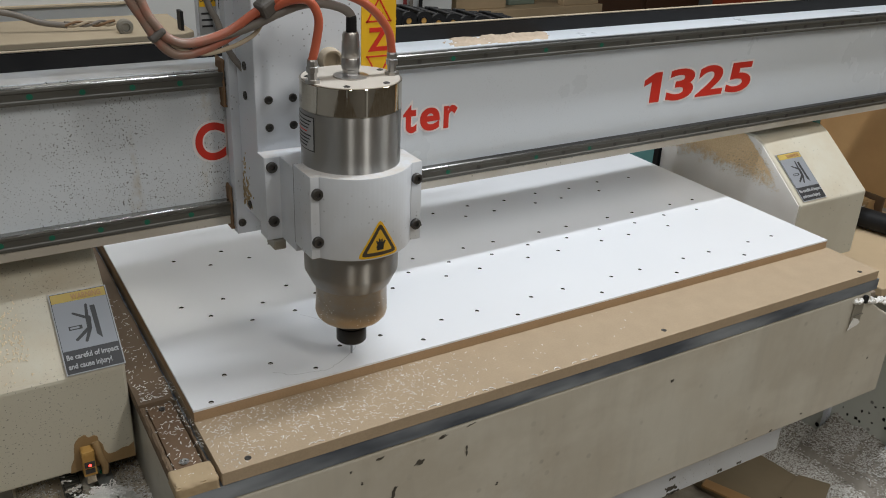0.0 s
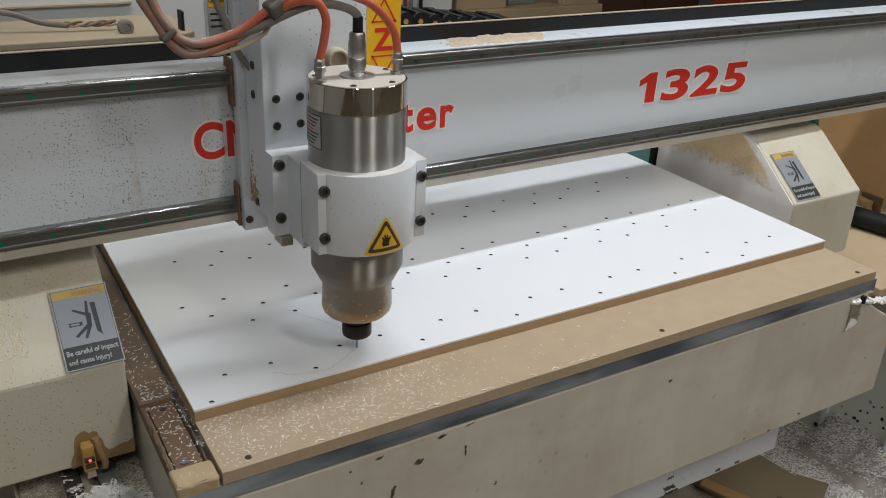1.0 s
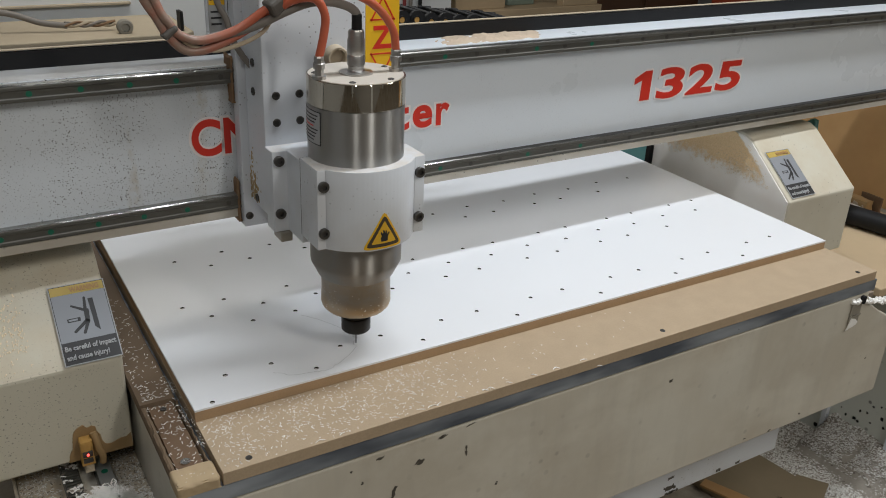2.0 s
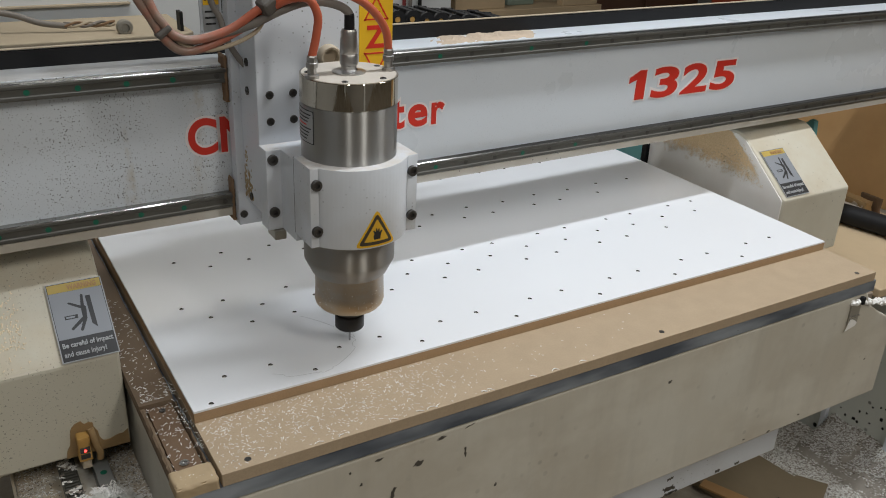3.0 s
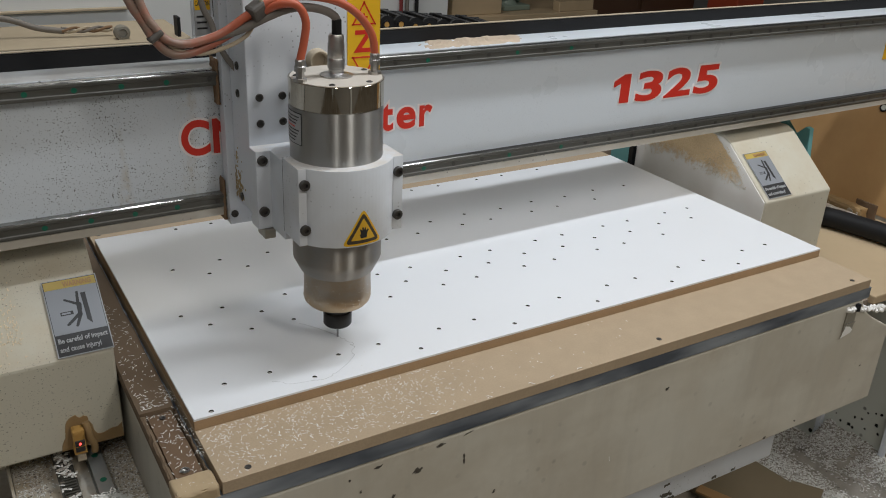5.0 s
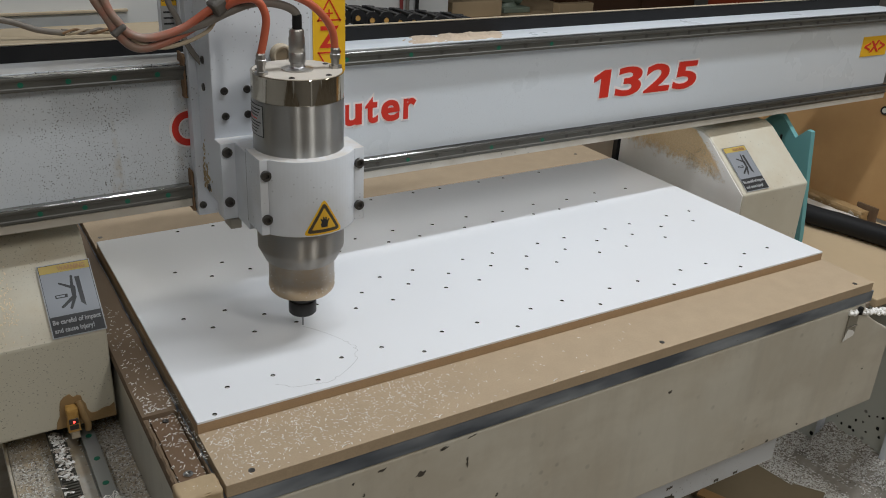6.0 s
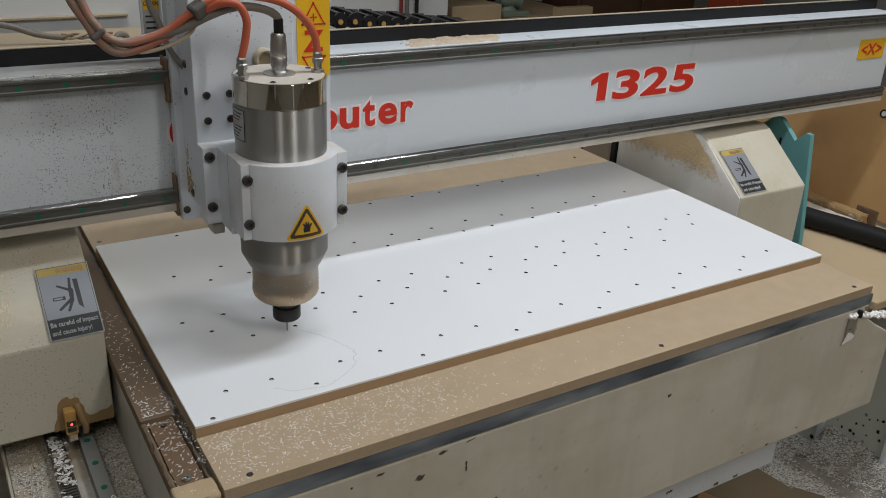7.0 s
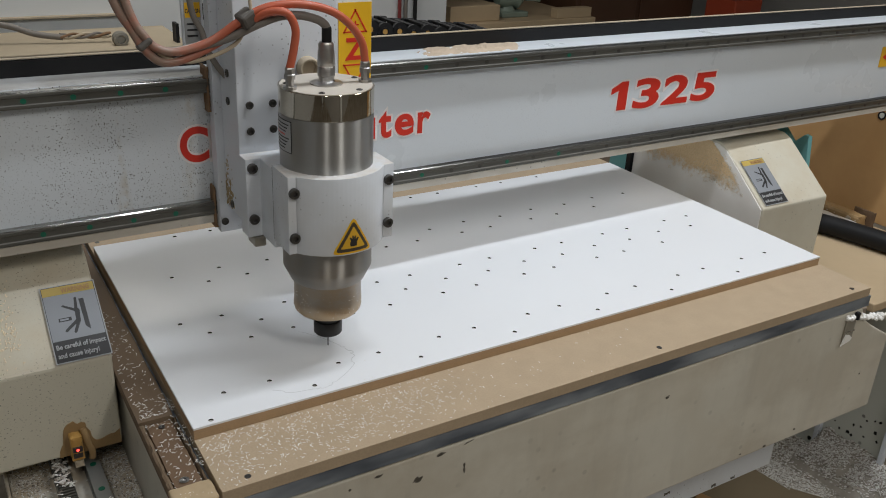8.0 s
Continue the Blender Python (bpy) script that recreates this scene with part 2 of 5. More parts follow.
def hardboard_sheet():
    """Brown hardboard with pale scrapes and blotches."""
    n = Nodes("brown_hardboard")
    blot, fine = n.noise(5, 5, 0.6), n.noise(160, 4, 0.6)
    scrape = n.ramp(n.noise(1.0, 4, 0.6, n.scaled((3, 3.5, 1.2))), [(0.60, 0.0), (0.74, 1.0)])
    c = n.mix(n.ramp(blot, [(0.3, 0.0), (0.7, 1.0)]), (0.43, 0.25, 0.105), (0.55, 0.335, 0.15))
    c = n.mix(n.math("MULTIPLY", scrape, 0.35), c, (0.62, 0.47, 0.30))
    c = n.mix(n.math("MULTIPLY", fine, 0.25), c, (0.36, 0.20, 0.08))
    n.bump(fine, 0.08, 0.0006)
    return n.done(c, n.ramp(blot, [(0.3, 0.42), (0.7, 0.58)]))


M_BROWN_SHEET = hardboard_sheet()
# Grey-brown with the shade beyond the right carriage put into the colour.
M_SHADE_BOARD = plain("shaded_grey_brown", (0.27, 0.22, 0.17), 0.7, grain=20, spread=0.25)
M_WOOD = plain("pale_plank", (0.50, 0.38, 0.24), 0.65, grain=30, spread=0.2)
M_DARK_WOOD = plain("dusty_dark_wood", (0.15, 0.092, 0.052), 0.75, grain=50, spread=0.35)
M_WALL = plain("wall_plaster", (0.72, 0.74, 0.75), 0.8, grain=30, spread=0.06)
# Darker plaster that holds down the light bounced from walls out of view.
M_WALL2 = plain("dim_bounce_wall", (0.36, 0.35, 0.33), 0.8, grain=30, spread=0.1)
# Ceiling out of view, its grey set dark to lower the ambient fill.
M_CEIL = plain("dim_ceiling", (0.34, 0.34, 0.335), 0.9)
M_GREEN = plain("green_dye", (0.004, 0.13, 0.075), 0.45)
M_GLUE = plain("old_glue", (0.34, 0.22, 0.10), 0.6, grain=80, spread=0.35)
M_GLUE2 = plain("glued_brass", (0.48, 0.27, 0.07), 0.5, grain=120, spread=0.3)
M_RUST = plain("rusty_dust", (0.24, 0.145, 0.08), 0.85, grain=70, spread=0.5)
M_FLAKE = plain("bared_metal", (0.085, 0.075, 0.06), 0.6, grain=200, spread=0.4)
M_SPOTTED = painted("spotted_grey_paint", (0.60, 0.62, 0.57), 0.45, 1.0, 0.0, speck_scale=26)
M_DUSTY = plain("dusty_beige", (0.50, 0.42, 0.31), 0.75, grain=100, spread=0.25)
M_DUSTTOP = plain("dust_layer", (0.43, 0.365, 0.27), 0.95, grain=30, spread=0.22, spec=0.1)
M_KNOB = plain("grimy_knob", (0.24, 0.225, 0.19), 0.6, 0.2, 90, 0.45)
M_VICE = plain("green_grey_cast", (0.22, 0.27, 0.22), 0.5)
M_CUPBOARD = plain("cupboard_wood", (0.09, 0.045, 0.025), 0.5, grain=20, spread=0.3)
M_CRATE = plain("red_crate_paint", (0.42, 0.07, 0.03), 0.5)
M_RED_CABLE = plain("dark_red_cable", (0.20, 0.03, 0.03), 0.5)
M_CARD = plain("cardboard", (0.25, 0.195, 0.12), 0.8, grain=18, spread=0.4)
M_BLOCK = plain("dirty_pine", (0.42, 0.315, 0.19), 0.75, grain=70, spread=0.4)
M_TAPE2 = plain("dark_print", (0.06, 0.045, 0.03), 0.5)
M_YELLOW2 = plain("amber_print", (0.72, 0.42, 0.03), 0.4)
M_DUST2 = plain("tan_chip", (0.74, 0.62, 0.43), 0.9, grain=300, spread=0.3)
M_SCORE = plain("scored_edge", (0.60, 0.61, 0.62), 0.7)
M_GREASE = plain("dried_grease", (0.40, 0.28, 0.12), 0.5, grain=150, spread=0.4)
def floor_chip():
    n = Nodes("mixed_chips")
    g = n.t.nodes.new("ShaderNodeNewGeometry")
    c = n.ramp(g.outputs["Random Per Island"], [(0.0, (0.12, 0.10, 0.08)), (0.24, (0.34, 0.30, 0.25)), (0.46, (0.68, 0.66, 0.62)), (1.0, (0.90, 0.90, 0.88))])
    return n.done(c, 0.6)


M_FLOORCHIP = floor_chip()
M_HEAP = plain("heaped_dust", (0.34, 0.31, 0.27), 0.95, grain=260, spread=0.5, spec=0.1)
M_TAB = plain("scratched_tab", (0.38, 0.36, 0.31), 0.35, 0.6, 120, 0.3)
M_GRUBBY = painted("grubby_white_paint", (0.60, 0.58, 0.53), 0.5, 0.5, 0.3, speck_scale=90, stain_lo=0.40, stain_hi=0.60)
M_LEDGE = painted("dirty_ledge_paint", (0.68, 0.66, 0.60), 0.6, 0.5, 0.8, speck_scale=60, stain_lo=0.42, stain_hi=0.62)
M_STRIP = plain("dusty_hardboard", (0.165, 0.112, 0.068), 0.8, grain=26, spread=0.4)
M_LED = bpy.data.materials.new("red_led")
M_LED.use_nodes = True
M_LED.node_tree.nodes["Principled BSDF"].inputs["Base Color"].default_value = (0.7, 0.02, 0.02, 1)
M_LED.node_tree.nodes["Principled BSDF"].inputs["Emission Color"].default_value = (1, 0.05, 0.04, 1)
M_LED.node_tree.nodes["Principled BSDF"].inputs["Emission Strength"].default_value = 4.0


# ---- mesh helpers ----
def box(bm, x0, x1, y0, y1, z0, z1, bev=0.0):
    m = Matrix.Translation(((x0 + x1) / 2, (y0 + y1) / 2, (z0 + z1) / 2)) @ Matrix.Diagonal((x1 - x0, y1 - y0, z1 - z0, 1))
    r = bmesh.ops.create_cube(bm, size=1, matrix=m)
    if bev:
        es = {e for v in r["verts"] for e in v.link_edges}
        bmesh.ops.bevel(bm, geom=list(es), offset=bev, segments=2, profile=0.5, affect="EDGES")
    return bm


def worn_box(x0, x1, y0, y1, z0, z1, cell=0.008, rough=0.0012, seed=0):
    """A block with uneven faces and battered edges."""
    nx, ny, nz = (max(2, min(60, int(d / cell))) for d in (x1 - x0, y1 - y0, z1 - z0))
    bm = box(B(), x0, x1, y0, y1, z0, z1)
    for axis, n, a, b in ((0, nx, x0, x1), (1, ny, y0, y1), (2, nz, z0, z1)):
        no = [0, 0, 0]
        no[axis] = 1
        for k in range(1, n):
            co = [0, 0, 0]
            co[axis] = a + (b - a) * k / n
            bmesh.ops.bisect_plane(bm, geom=bm.verts[:] + bm.edges[:] + bm.faces[:], plane_co=co, plane_no=no)
    mid = Vector(((x0 + x1) / 2, (y0 + y1) / 2, (z0 + z1) / 2))
    half = Vector(((x1 - x0) / 2, (y1 - y0) / 2, (z1 - z0) / 2))
    for v in bm.verts:
        if v.co.z < z0 + 1e-5:
            continue
        d = v.co - mid
        edge = sum(abs(abs(d[i]) - half[i]) < 1e-5 for i in range(3))
        k = noise.noise(v.co * 90 + Vector((seed, 0, 0))) * rough + noise.noise(v.co * 30 + Vector((seed, 7, 0))) * rough
        k = -abs(k) * (1 + 1.3 * max(0, edge - 1)) - (rough * 0.9 if edge > 1 else 0)
        for i in range(3):
            if abs(abs(d[i]) - half[i]) < 1e-5:
                v.co[i] += k if d[i] > 0 else -k
    return bm


def prism(bm, pts, axis, a, b, bev=0.0):
    """A flat outline pushed from a to b along axis 0, 1 or 2."""
    def at(p, w):
        v = [p[0], p[1]]
        v.insert(axis, w)
        return v
    lo = [bm.verts.new(at(p, a)) for p in pts]
    hi = [bm.verts.new(at(p, b)) for p in pts]
    fs = [bm.faces.new(lo), bm.faces.new(hi)]
    for i in range(len(pts)):
        j = (i + 1) % len(pts)
        fs.append(bm.faces.new((lo[i], lo[j], hi[j], hi[i])))
    bmesh.ops.recalc_face_normals(bm, faces=fs)
    if bev:
        es = {e for f in fs for e in f.edges}
        bmesh.ops.bevel(bm, geom=list(es), offset=bev, segments=2, profile=0.5, affect="EDGES")
    return bm


def lathe(bm, prof, at=(0, 0, 0), axis="z", seg=48, wobble=0.0):
    """Turn a profile of (radius, height) round an axis."""
    rot = {"z": Matrix.Identity(4), "y": pose(0, 0, 0, 90), "x": pose(0, 0, 0, 0, 90)}[axis]
    m = Matrix.Translation(at) @ rot
    rings = []
    for r, h in prof:
        if r <= 1e-6:
            rings.append([bm.verts.new(m @ Vector((0, 0, h)))])
        else:
            rings.append([bm.verts.new(m @ Vector((r * (1 + wobble * noise.noise((5 * cos(2 * pi * k / seg), 5 * sin(2 * pi * k / seg), h * 90))) * cos(2 * pi * k / seg),
                                                   r * (1 + wobble * noise.noise((5 * cos(2 * pi * k / seg), 5 * sin(2 * pi * k / seg), h * 90))) * sin(2 * pi * k / seg), h))) for k in range(seg)])
    fs = []
    for a, b in zip(rings, rings[1:]):
        for k in range(seg):
            j = (k + 1) % seg
            if len(a) == 1 and len(b) == 1:
                continue
            if len(a) == 1:
                fs.append(bm.faces.new((a[0], b[j], b[k])))
            elif len(b) == 1:
                fs.append(bm.faces.new((a[k], a[j], b[0])))
            else:
                fs.append(bm.faces.new((a[k], a[j], b[j], b[k])))
    bmesh.ops.recalc_face_normals(bm, faces=fs)
    return bm


def bend(pts, steps=8):
    """A smooth line through the points."""
    P = [Vector(p) for p in pts]
    P = [P[0] * 2 - P[1]] + P + [P[-1] * 2 - P[-2]]
    out = []
    for i in range(1, len(P) - 2):
        a, b, c, d = P[i - 1:i + 3]
        for k in range(steps):
            t = k / steps
            out.append(0.5 * ((2 * b) + (c - a) * t + (2 * a - 5 * b + 4 * c - d) * t * t + (3 * b - a - 3 * c + d) * t ** 3))
    out.append(P[-2])
    return out


def tube(bm, pts, r, seg=12, steps=8):
    line = bend(pts, steps)
    side, rings = None, []
    for i, p in enumerate(line):
        d = (line[min(i + 1, len(line) - 1)] - line[max(i - 1, 0)]).normalized()
        if side is None:
            side = d.orthogonal().normalized()
        side = (side - d * side.dot(d)).normalized()
        up = d.cross(side)
        rings.append([bm.verts.new(p + (side * cos(2 * pi * k / seg) + up * sin(2 * pi * k / seg)) * r) for k in range(seg)])
    fs = []
    for a, b in zip(rings, rings[1:]):
        for k in range(seg):
            j = (k + 1) % seg
            fs.append(bm.faces.new((a[k], a[j], b[j], b[k])))
    fs += [bm.faces.new(rings[0]), bm.faces.new(rings[-1])]
    bmesh.ops.recalc_face_normals(bm, faces=fs)
    return bm


def part(name, bm, material, parent, label="", smooth=None):
    me = bpy.data.meshes.new(name)
    bm.to_mesh(me)
    bm.free()
    me.materials.append(material)
    if smooth:
        me.shade_smooth()
        me.set_sharp_from_angle(angle=radians(smooth))
    ob = new(name, me)
    ob.parent = parent
    if label:
        tagged(ob, label)
    return ob


def thing(name, label, category, group="", kind=""):
    return tagged(new(name), label, category, group, kind)


def solid(name, bm, material, label, category, group="", kind="", smooth=None):
    return tagged(part(name, bm, material, None, "", smooth), label, category, group, kind)


def B():
    return bmesh.new()


def again(ob, parent, m):
    """One more part on the same mesh."""
    o = ob.copy()
    scene.collection.objects.link(o)
    o.parent = parent
    o.matrix_basis = m
    return o


def letters(name, text, size, material, parent, m, bold=0.0, shear=0.0, depth=0.0006, width=None, label=""):
    cu = bpy.data.curves.new(name, "FONT")
    cu.body, cu.size, cu.offset, cu.shear, cu.extrude, cu.resolution_u = text, size, bold, shear, depth, 3 if size < 0.02 else 9
    ob = new(name, cu)
    me = bpy.data.meshes.new_from_object(ob.evaluated_get(bpy.context.evaluated_depsgraph_get()))
    bpy.data.objects.remove(ob)
    bpy.data.curves.remove(cu)
    xs = [v.co.x for v in me.vertices]
    k = width / (max(xs) - min(xs)) if width else 1
    me.transform(m @ Matrix.Diagonal((k, 1, 1, 1)) @ Matrix.Translation((-min(xs), 0, 0)))
    me.materials.clear()
    me.materials.append(material)
    ob = new(name, me)
    ob.parent = parent
    if label:
        tagged(ob, label)
    return ob


def socket_bolt(bm, at, axis, r=0.008, h=0.005):
    """A socket head screw that points along -y or -x, with a hexagon recess."""
    s = 1 if axis == "y" else -1
    return lathe(bm, [(0, -0.001), (r, -0.001), (r, h * 0.8), (r * 0.88, h), (r * 0.5, h), (r * 0.45, h * 0.3), (0, h * 0.3)], at, axis, 18)


# ---- the room ----
def room():
    bm = B()
    bmesh.ops.create_grid(bm, x_segments=60, y_segments=60, size=4.9, matrix=Matrix.Translation((1, 0.2, 0)))
    n = Nodes("concrete_floor")
    a, b = n.noise(5, 6, 0.65), n.noise(60, 5, 0.6)
    c = n.mix(n.ramp(a, [(0.35, 0.0), (0.65, 1.0)]), (0.17, 0.135, 0.095), (0.36, 0.32, 0.26))
    c = n.mix(n.math("MULTIPLY", n.ramp(b, [(0.4, 0.0), (0.7, 1.0)]), 0.3), c, (0.40, 0.35, 0.28))
    n.bump(b, 0.2, 0.003)
    solid("floor", bm, n.done(c, 0.8), "grey concrete workshop floor strewn with chips", "floor", kind="structure")
    # South and east are darkened to cut bounced fill; unseen west stays pale for it.
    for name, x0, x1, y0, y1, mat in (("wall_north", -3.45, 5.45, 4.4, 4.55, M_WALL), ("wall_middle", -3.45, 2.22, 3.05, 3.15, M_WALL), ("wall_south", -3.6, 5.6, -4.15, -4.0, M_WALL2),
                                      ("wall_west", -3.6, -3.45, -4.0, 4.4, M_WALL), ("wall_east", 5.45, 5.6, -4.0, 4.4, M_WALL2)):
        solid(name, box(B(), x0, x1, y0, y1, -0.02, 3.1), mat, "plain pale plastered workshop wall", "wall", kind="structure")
    # Added pale uprights, unseen themselves, for the polished steel to reflect.
    for x, y in ((0.98, -3.98), (-2.3, -3.98), (3.2, -3.98), (5.3, -1.4)):
        solid("trim", box(B(), x - 0.13, x + 0.13, y, y + 0.26, 0.0, 3.09, 0.01), M_WALL, "pale upright added against the wall, out of view", "pilaster", kind="structure")
    solid("ceiling", box(B(), -3.6, 5.6, -4.15, 4.55, 3.1, 3.2), M_CEIL, "plain grey workshop ceiling, unseen, darkened to cut fill", "ceiling", kind="structure")


room()


# ---- the bed of the machine ----
def machine_bed():
    t = thing("machine_bed", "cream painted steel bed of a large router, scuffed and chipped", "machine")
    bm = prism(B(), [(-0.035, 0.757), (-0.035, 0.507), (1.335, 0.507), (1.335, 0.672), (1.270, 0.708), (1.232, 0.733), (1.222, 0.757)], 1, -0.110, -0.06, 0.003)
    part("apron", bm, M_BED, t, "cream painted steel front apron with paint chips")
    part("table_edge", box(B(), -0.045, 1.235, -0.1108, 2.3, 0.7600, 0.7815, 0.0005), M_STEEL, t, "bare blue-grey steel table edge")
    part("side_wall", box(B(), -0.047, -0.035, -0.108, 2.3, 0.40, 0.7585, 0.001), M_BED, t)
    part("side_wall", box(B(), 1.225, 1.245, -0.056, 2.3, 0.50, 0.7585, 0.001), M_BED, t)
    for x0, x1 in ((-0.208, -0.0475), (1.2455, 1.47)):
        # The right ledge takes a shaded colour in place of the ledge paint.
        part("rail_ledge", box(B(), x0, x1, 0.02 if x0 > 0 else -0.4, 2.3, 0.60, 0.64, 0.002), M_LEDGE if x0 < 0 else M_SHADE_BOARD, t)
    for x in (-0.0995, 1.33):
        part("guide_rail", prism(B(), [(x - 0.010, 0.640), (x + 0.010, 0.640), (x + 0.010, 0.652), (x + 0.006, 0.656), (x + 0.010, 0.661), (x + 0.010, 0.667), (x - 0.010, 0.667), (x - 0.010, 0.661), (x - 0.006, 0.656), (x - 0.010, 0.652)], 1, -0.38 if x < 0 else 0.03, 2.3), M_RAIL2, t, "ground steel linear guide rail")
    plug = None
    for k in range(20):
        m = pose(-0.0995, -0.35 + 0.06 * k, 0.6671)
        if plug is None:
            plug = part("rail_plug", lathe(B(), [(0.0045, 0), (0.0045, 0.0006), (0, 0.0006)], (0, 0, 0), "z", 12), M_GREEN, t, "green plastic bolt plug")
            plug.matrix_basis = m
        else:
            again(plug, t, m)
    rack = B()
    box(rack, -0.152, -0.130, -0.38, 2.3, 0.640, 0.662)
    for k in range(190):
        y = -0.37 + k * 0.0063
        box(rack, -0.150, -0.132, y, y + 0.003, 0.661, 0.667)
    part("gear_rack", rack, M_RAIL, t, "toothed steel rack packed with chips")
    part("ledge_flange", box(B(), -0.2125, -0.2085, -0.4, 2.3, 0.58, 0.646, 0.001), M_LEDGE, t, "thin upturned flange of the ledge")
    part("leg", box(B(), 0.0, 0.12, 0.0, 0.12, 0, 0.56), M_BED, t)
    part("leg", box(B(), 1.0, 1.12, 0.50, 0.62, 0, 0.56), M_BED, t)
    part("leg", box(B(), 0.0, 0.12, 2.1, 2.22, 0, 0.56), M_BED, t)
    part("leg", box(B(), 1.12, 1.24, 2.1, 2.22, 0, 0.56), M_BED, t)
    part("crossbeam", box(B(), 0.0, 1.138, -0.055, 0.02, 0.390, 0.506, 0.003), M_WHITE, t, "pale lower crossbeam, scratched")
    return t


machine_bed()


def spoilboard():
    t = solid("spoilboard", prism(B(), [(0.0, -0.111), (1.227, -0.111), (1.227, 0.64), (1.257, 0.64), (1.257, 2.2), (0.0, 2.2)], 2, 0.782, 0.80, 0.0008), M_MDF, "tan raw MDF spoilboard screwed to the bed", "board")
    bm = lathe(B(), [(0.0, -0.0002), (0.0032, 0.0002), (0.0036, 0.0004), (0.0042, 0.0003), (0.0044, -0.0004)], (0, 0, 0), "z", 14)
    s = part("screw", bm, M_BOLT, t, "dark sunken screw head")
    spots = [(0.036, -0.097), (0.708, -0.095), (1.188, -0.098), (0.016, 0.675), (1.19, 0.72)]
    s.matrix_basis = pose(*spots[0], 0.8002)
    for x, y in spots[1:]:
        again(s, t, pose(x, y, 0.8002))


spoilboard()


def engraving(board):
    """The fine line that the cutter has scored."""
    run = [(0.2115, 0.170), (0.2205, 0.159), (0.2330, 0.140), (0.2430, 0.121), (0.2495, 0.106), (0.2500, 0.100), (0.2545, 0.098), (0.2530, 0.093), (0.2555, 0.086), (0.2595, 0.083), (0.2585, 0.077), (0.2545, 0.079), (0.2575, 0.070), (0.2540, 0.067), (0.2500, 0.064), (0.2465, 0.056), (0.2480, 0.052), (0.2455, 0.048),
           (0.2330, 0.037), (0.2195, 0.0277), (0.2050, 0.0190), (0.1990, 0.0185), (0.1960, 0.0140), (0.1900, 0.0125), (0.1810, 0.0110), (0.1785, 0.0140), (0.1740, 0.0125), (0.1700, 0.0150), (0.1450, 0.0190), (0.1330, 0.0240), (0.1300, 0.0300), (0.1180, 0.0380)]
    bm = B()
    line = bend([(x, y, 0.8181) for x, y in run], 4)
    for p, q in zip(line, line[1:]):
        n = Vector((p.y - q.y, q.x - p.x, 0)).normalized() * 0.00045
        up = Vector((0, 0, 0.0002))
        a, b, c, d = (bm.verts.new(v) for v in (p - n, q - n, q + n, p + n))
        e, f = bm.verts.new(p + up), bm.verts.new(q + up)
        bm.faces.new((a, b, f, e))
        bm.faces.new((e, f, c, d))
    part("scored_line", bm, M_SCORE, board, "faint scored line")


def white_board():
    """The laminated board with its pattern of drilled holes: the same hinge pattern in every cell."""
    px, py = 0.1682, 0.2083
    spots = []
    for k in range(7):
        for j in range(3):
            for x, y, last in ((0.059, 0.061, 7), (0.1235, 0.061, 7), (0.174, 0.0225, 6), (0.142, 0.186, 6), (0.209, 0.186, 5), (0.091, 0.225, 7)):
                if k < last and not (y + j * py > 0.45 and y < 0.15 and x < 0.13) and y + j * py < 0.61 and not (y == 0.225 and j == 2) and not (y == 0.0225 and j > 2):
                    spots.append((x + k * px, y + j * py))
    spots += [(0.025, 0.008)]
    base = new("cut", bpy.data.meshes.new("cut"))
    bm = box(B(), 0, 1.22, 0, 0.617, 0.8003, 0.818, 0.0006)
    bmesh.ops.bisect_plane(bm, geom=bm.verts[:] + bm.edges[:] + bm.faces[:], plane_co=(0, 0, 0.8148), plane_no=(0, 0, 1))
    bm.to_mesh(base.data)
    bm.free()
    drill = new("drill", bpy.data.meshes.new("drill"))
    bm = B()
    for x, y in spots:
        lathe(bm, [(0, 0.8158), (0.0033, 0.8158), (0.0033, 0.8174), (0.0036, 0.8185), (0.0036, 0.83), (0, 0.83)], (x, y, 0), "z", 10)
    bm.to_mesh(drill.data)
    bm.free()
    mod = base.modifiers.new("holes", "BOOLEAN")
    mod.operation, mod.solver, mod.object = "DIFFERENCE", "EXACT", drill
    me = bpy.data.meshes.new_from_object(base.evaluated_get(bpy.context.evaluated_depsgraph_get()))
    bpy.data.objects.remove(base)
    bpy.data.objects.remove(drill)
    bm = B()
    bm.from_mesh(me)
    t = thing("laminated_board", "white laminated MDF board drilled with rows of small holes", "board")
    for f in bm.faces:
        c = f.calc_center_median()
        rim = 0.002 < c.x < 1.218 and 0.002 < c.y < 0.615
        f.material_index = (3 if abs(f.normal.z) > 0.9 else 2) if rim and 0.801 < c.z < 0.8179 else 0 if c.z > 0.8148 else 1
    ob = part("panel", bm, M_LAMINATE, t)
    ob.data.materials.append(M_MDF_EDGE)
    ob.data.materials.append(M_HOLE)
    ob.data.materials.append(M_HOLE2)
    engraving(t)
    return t


white_board()


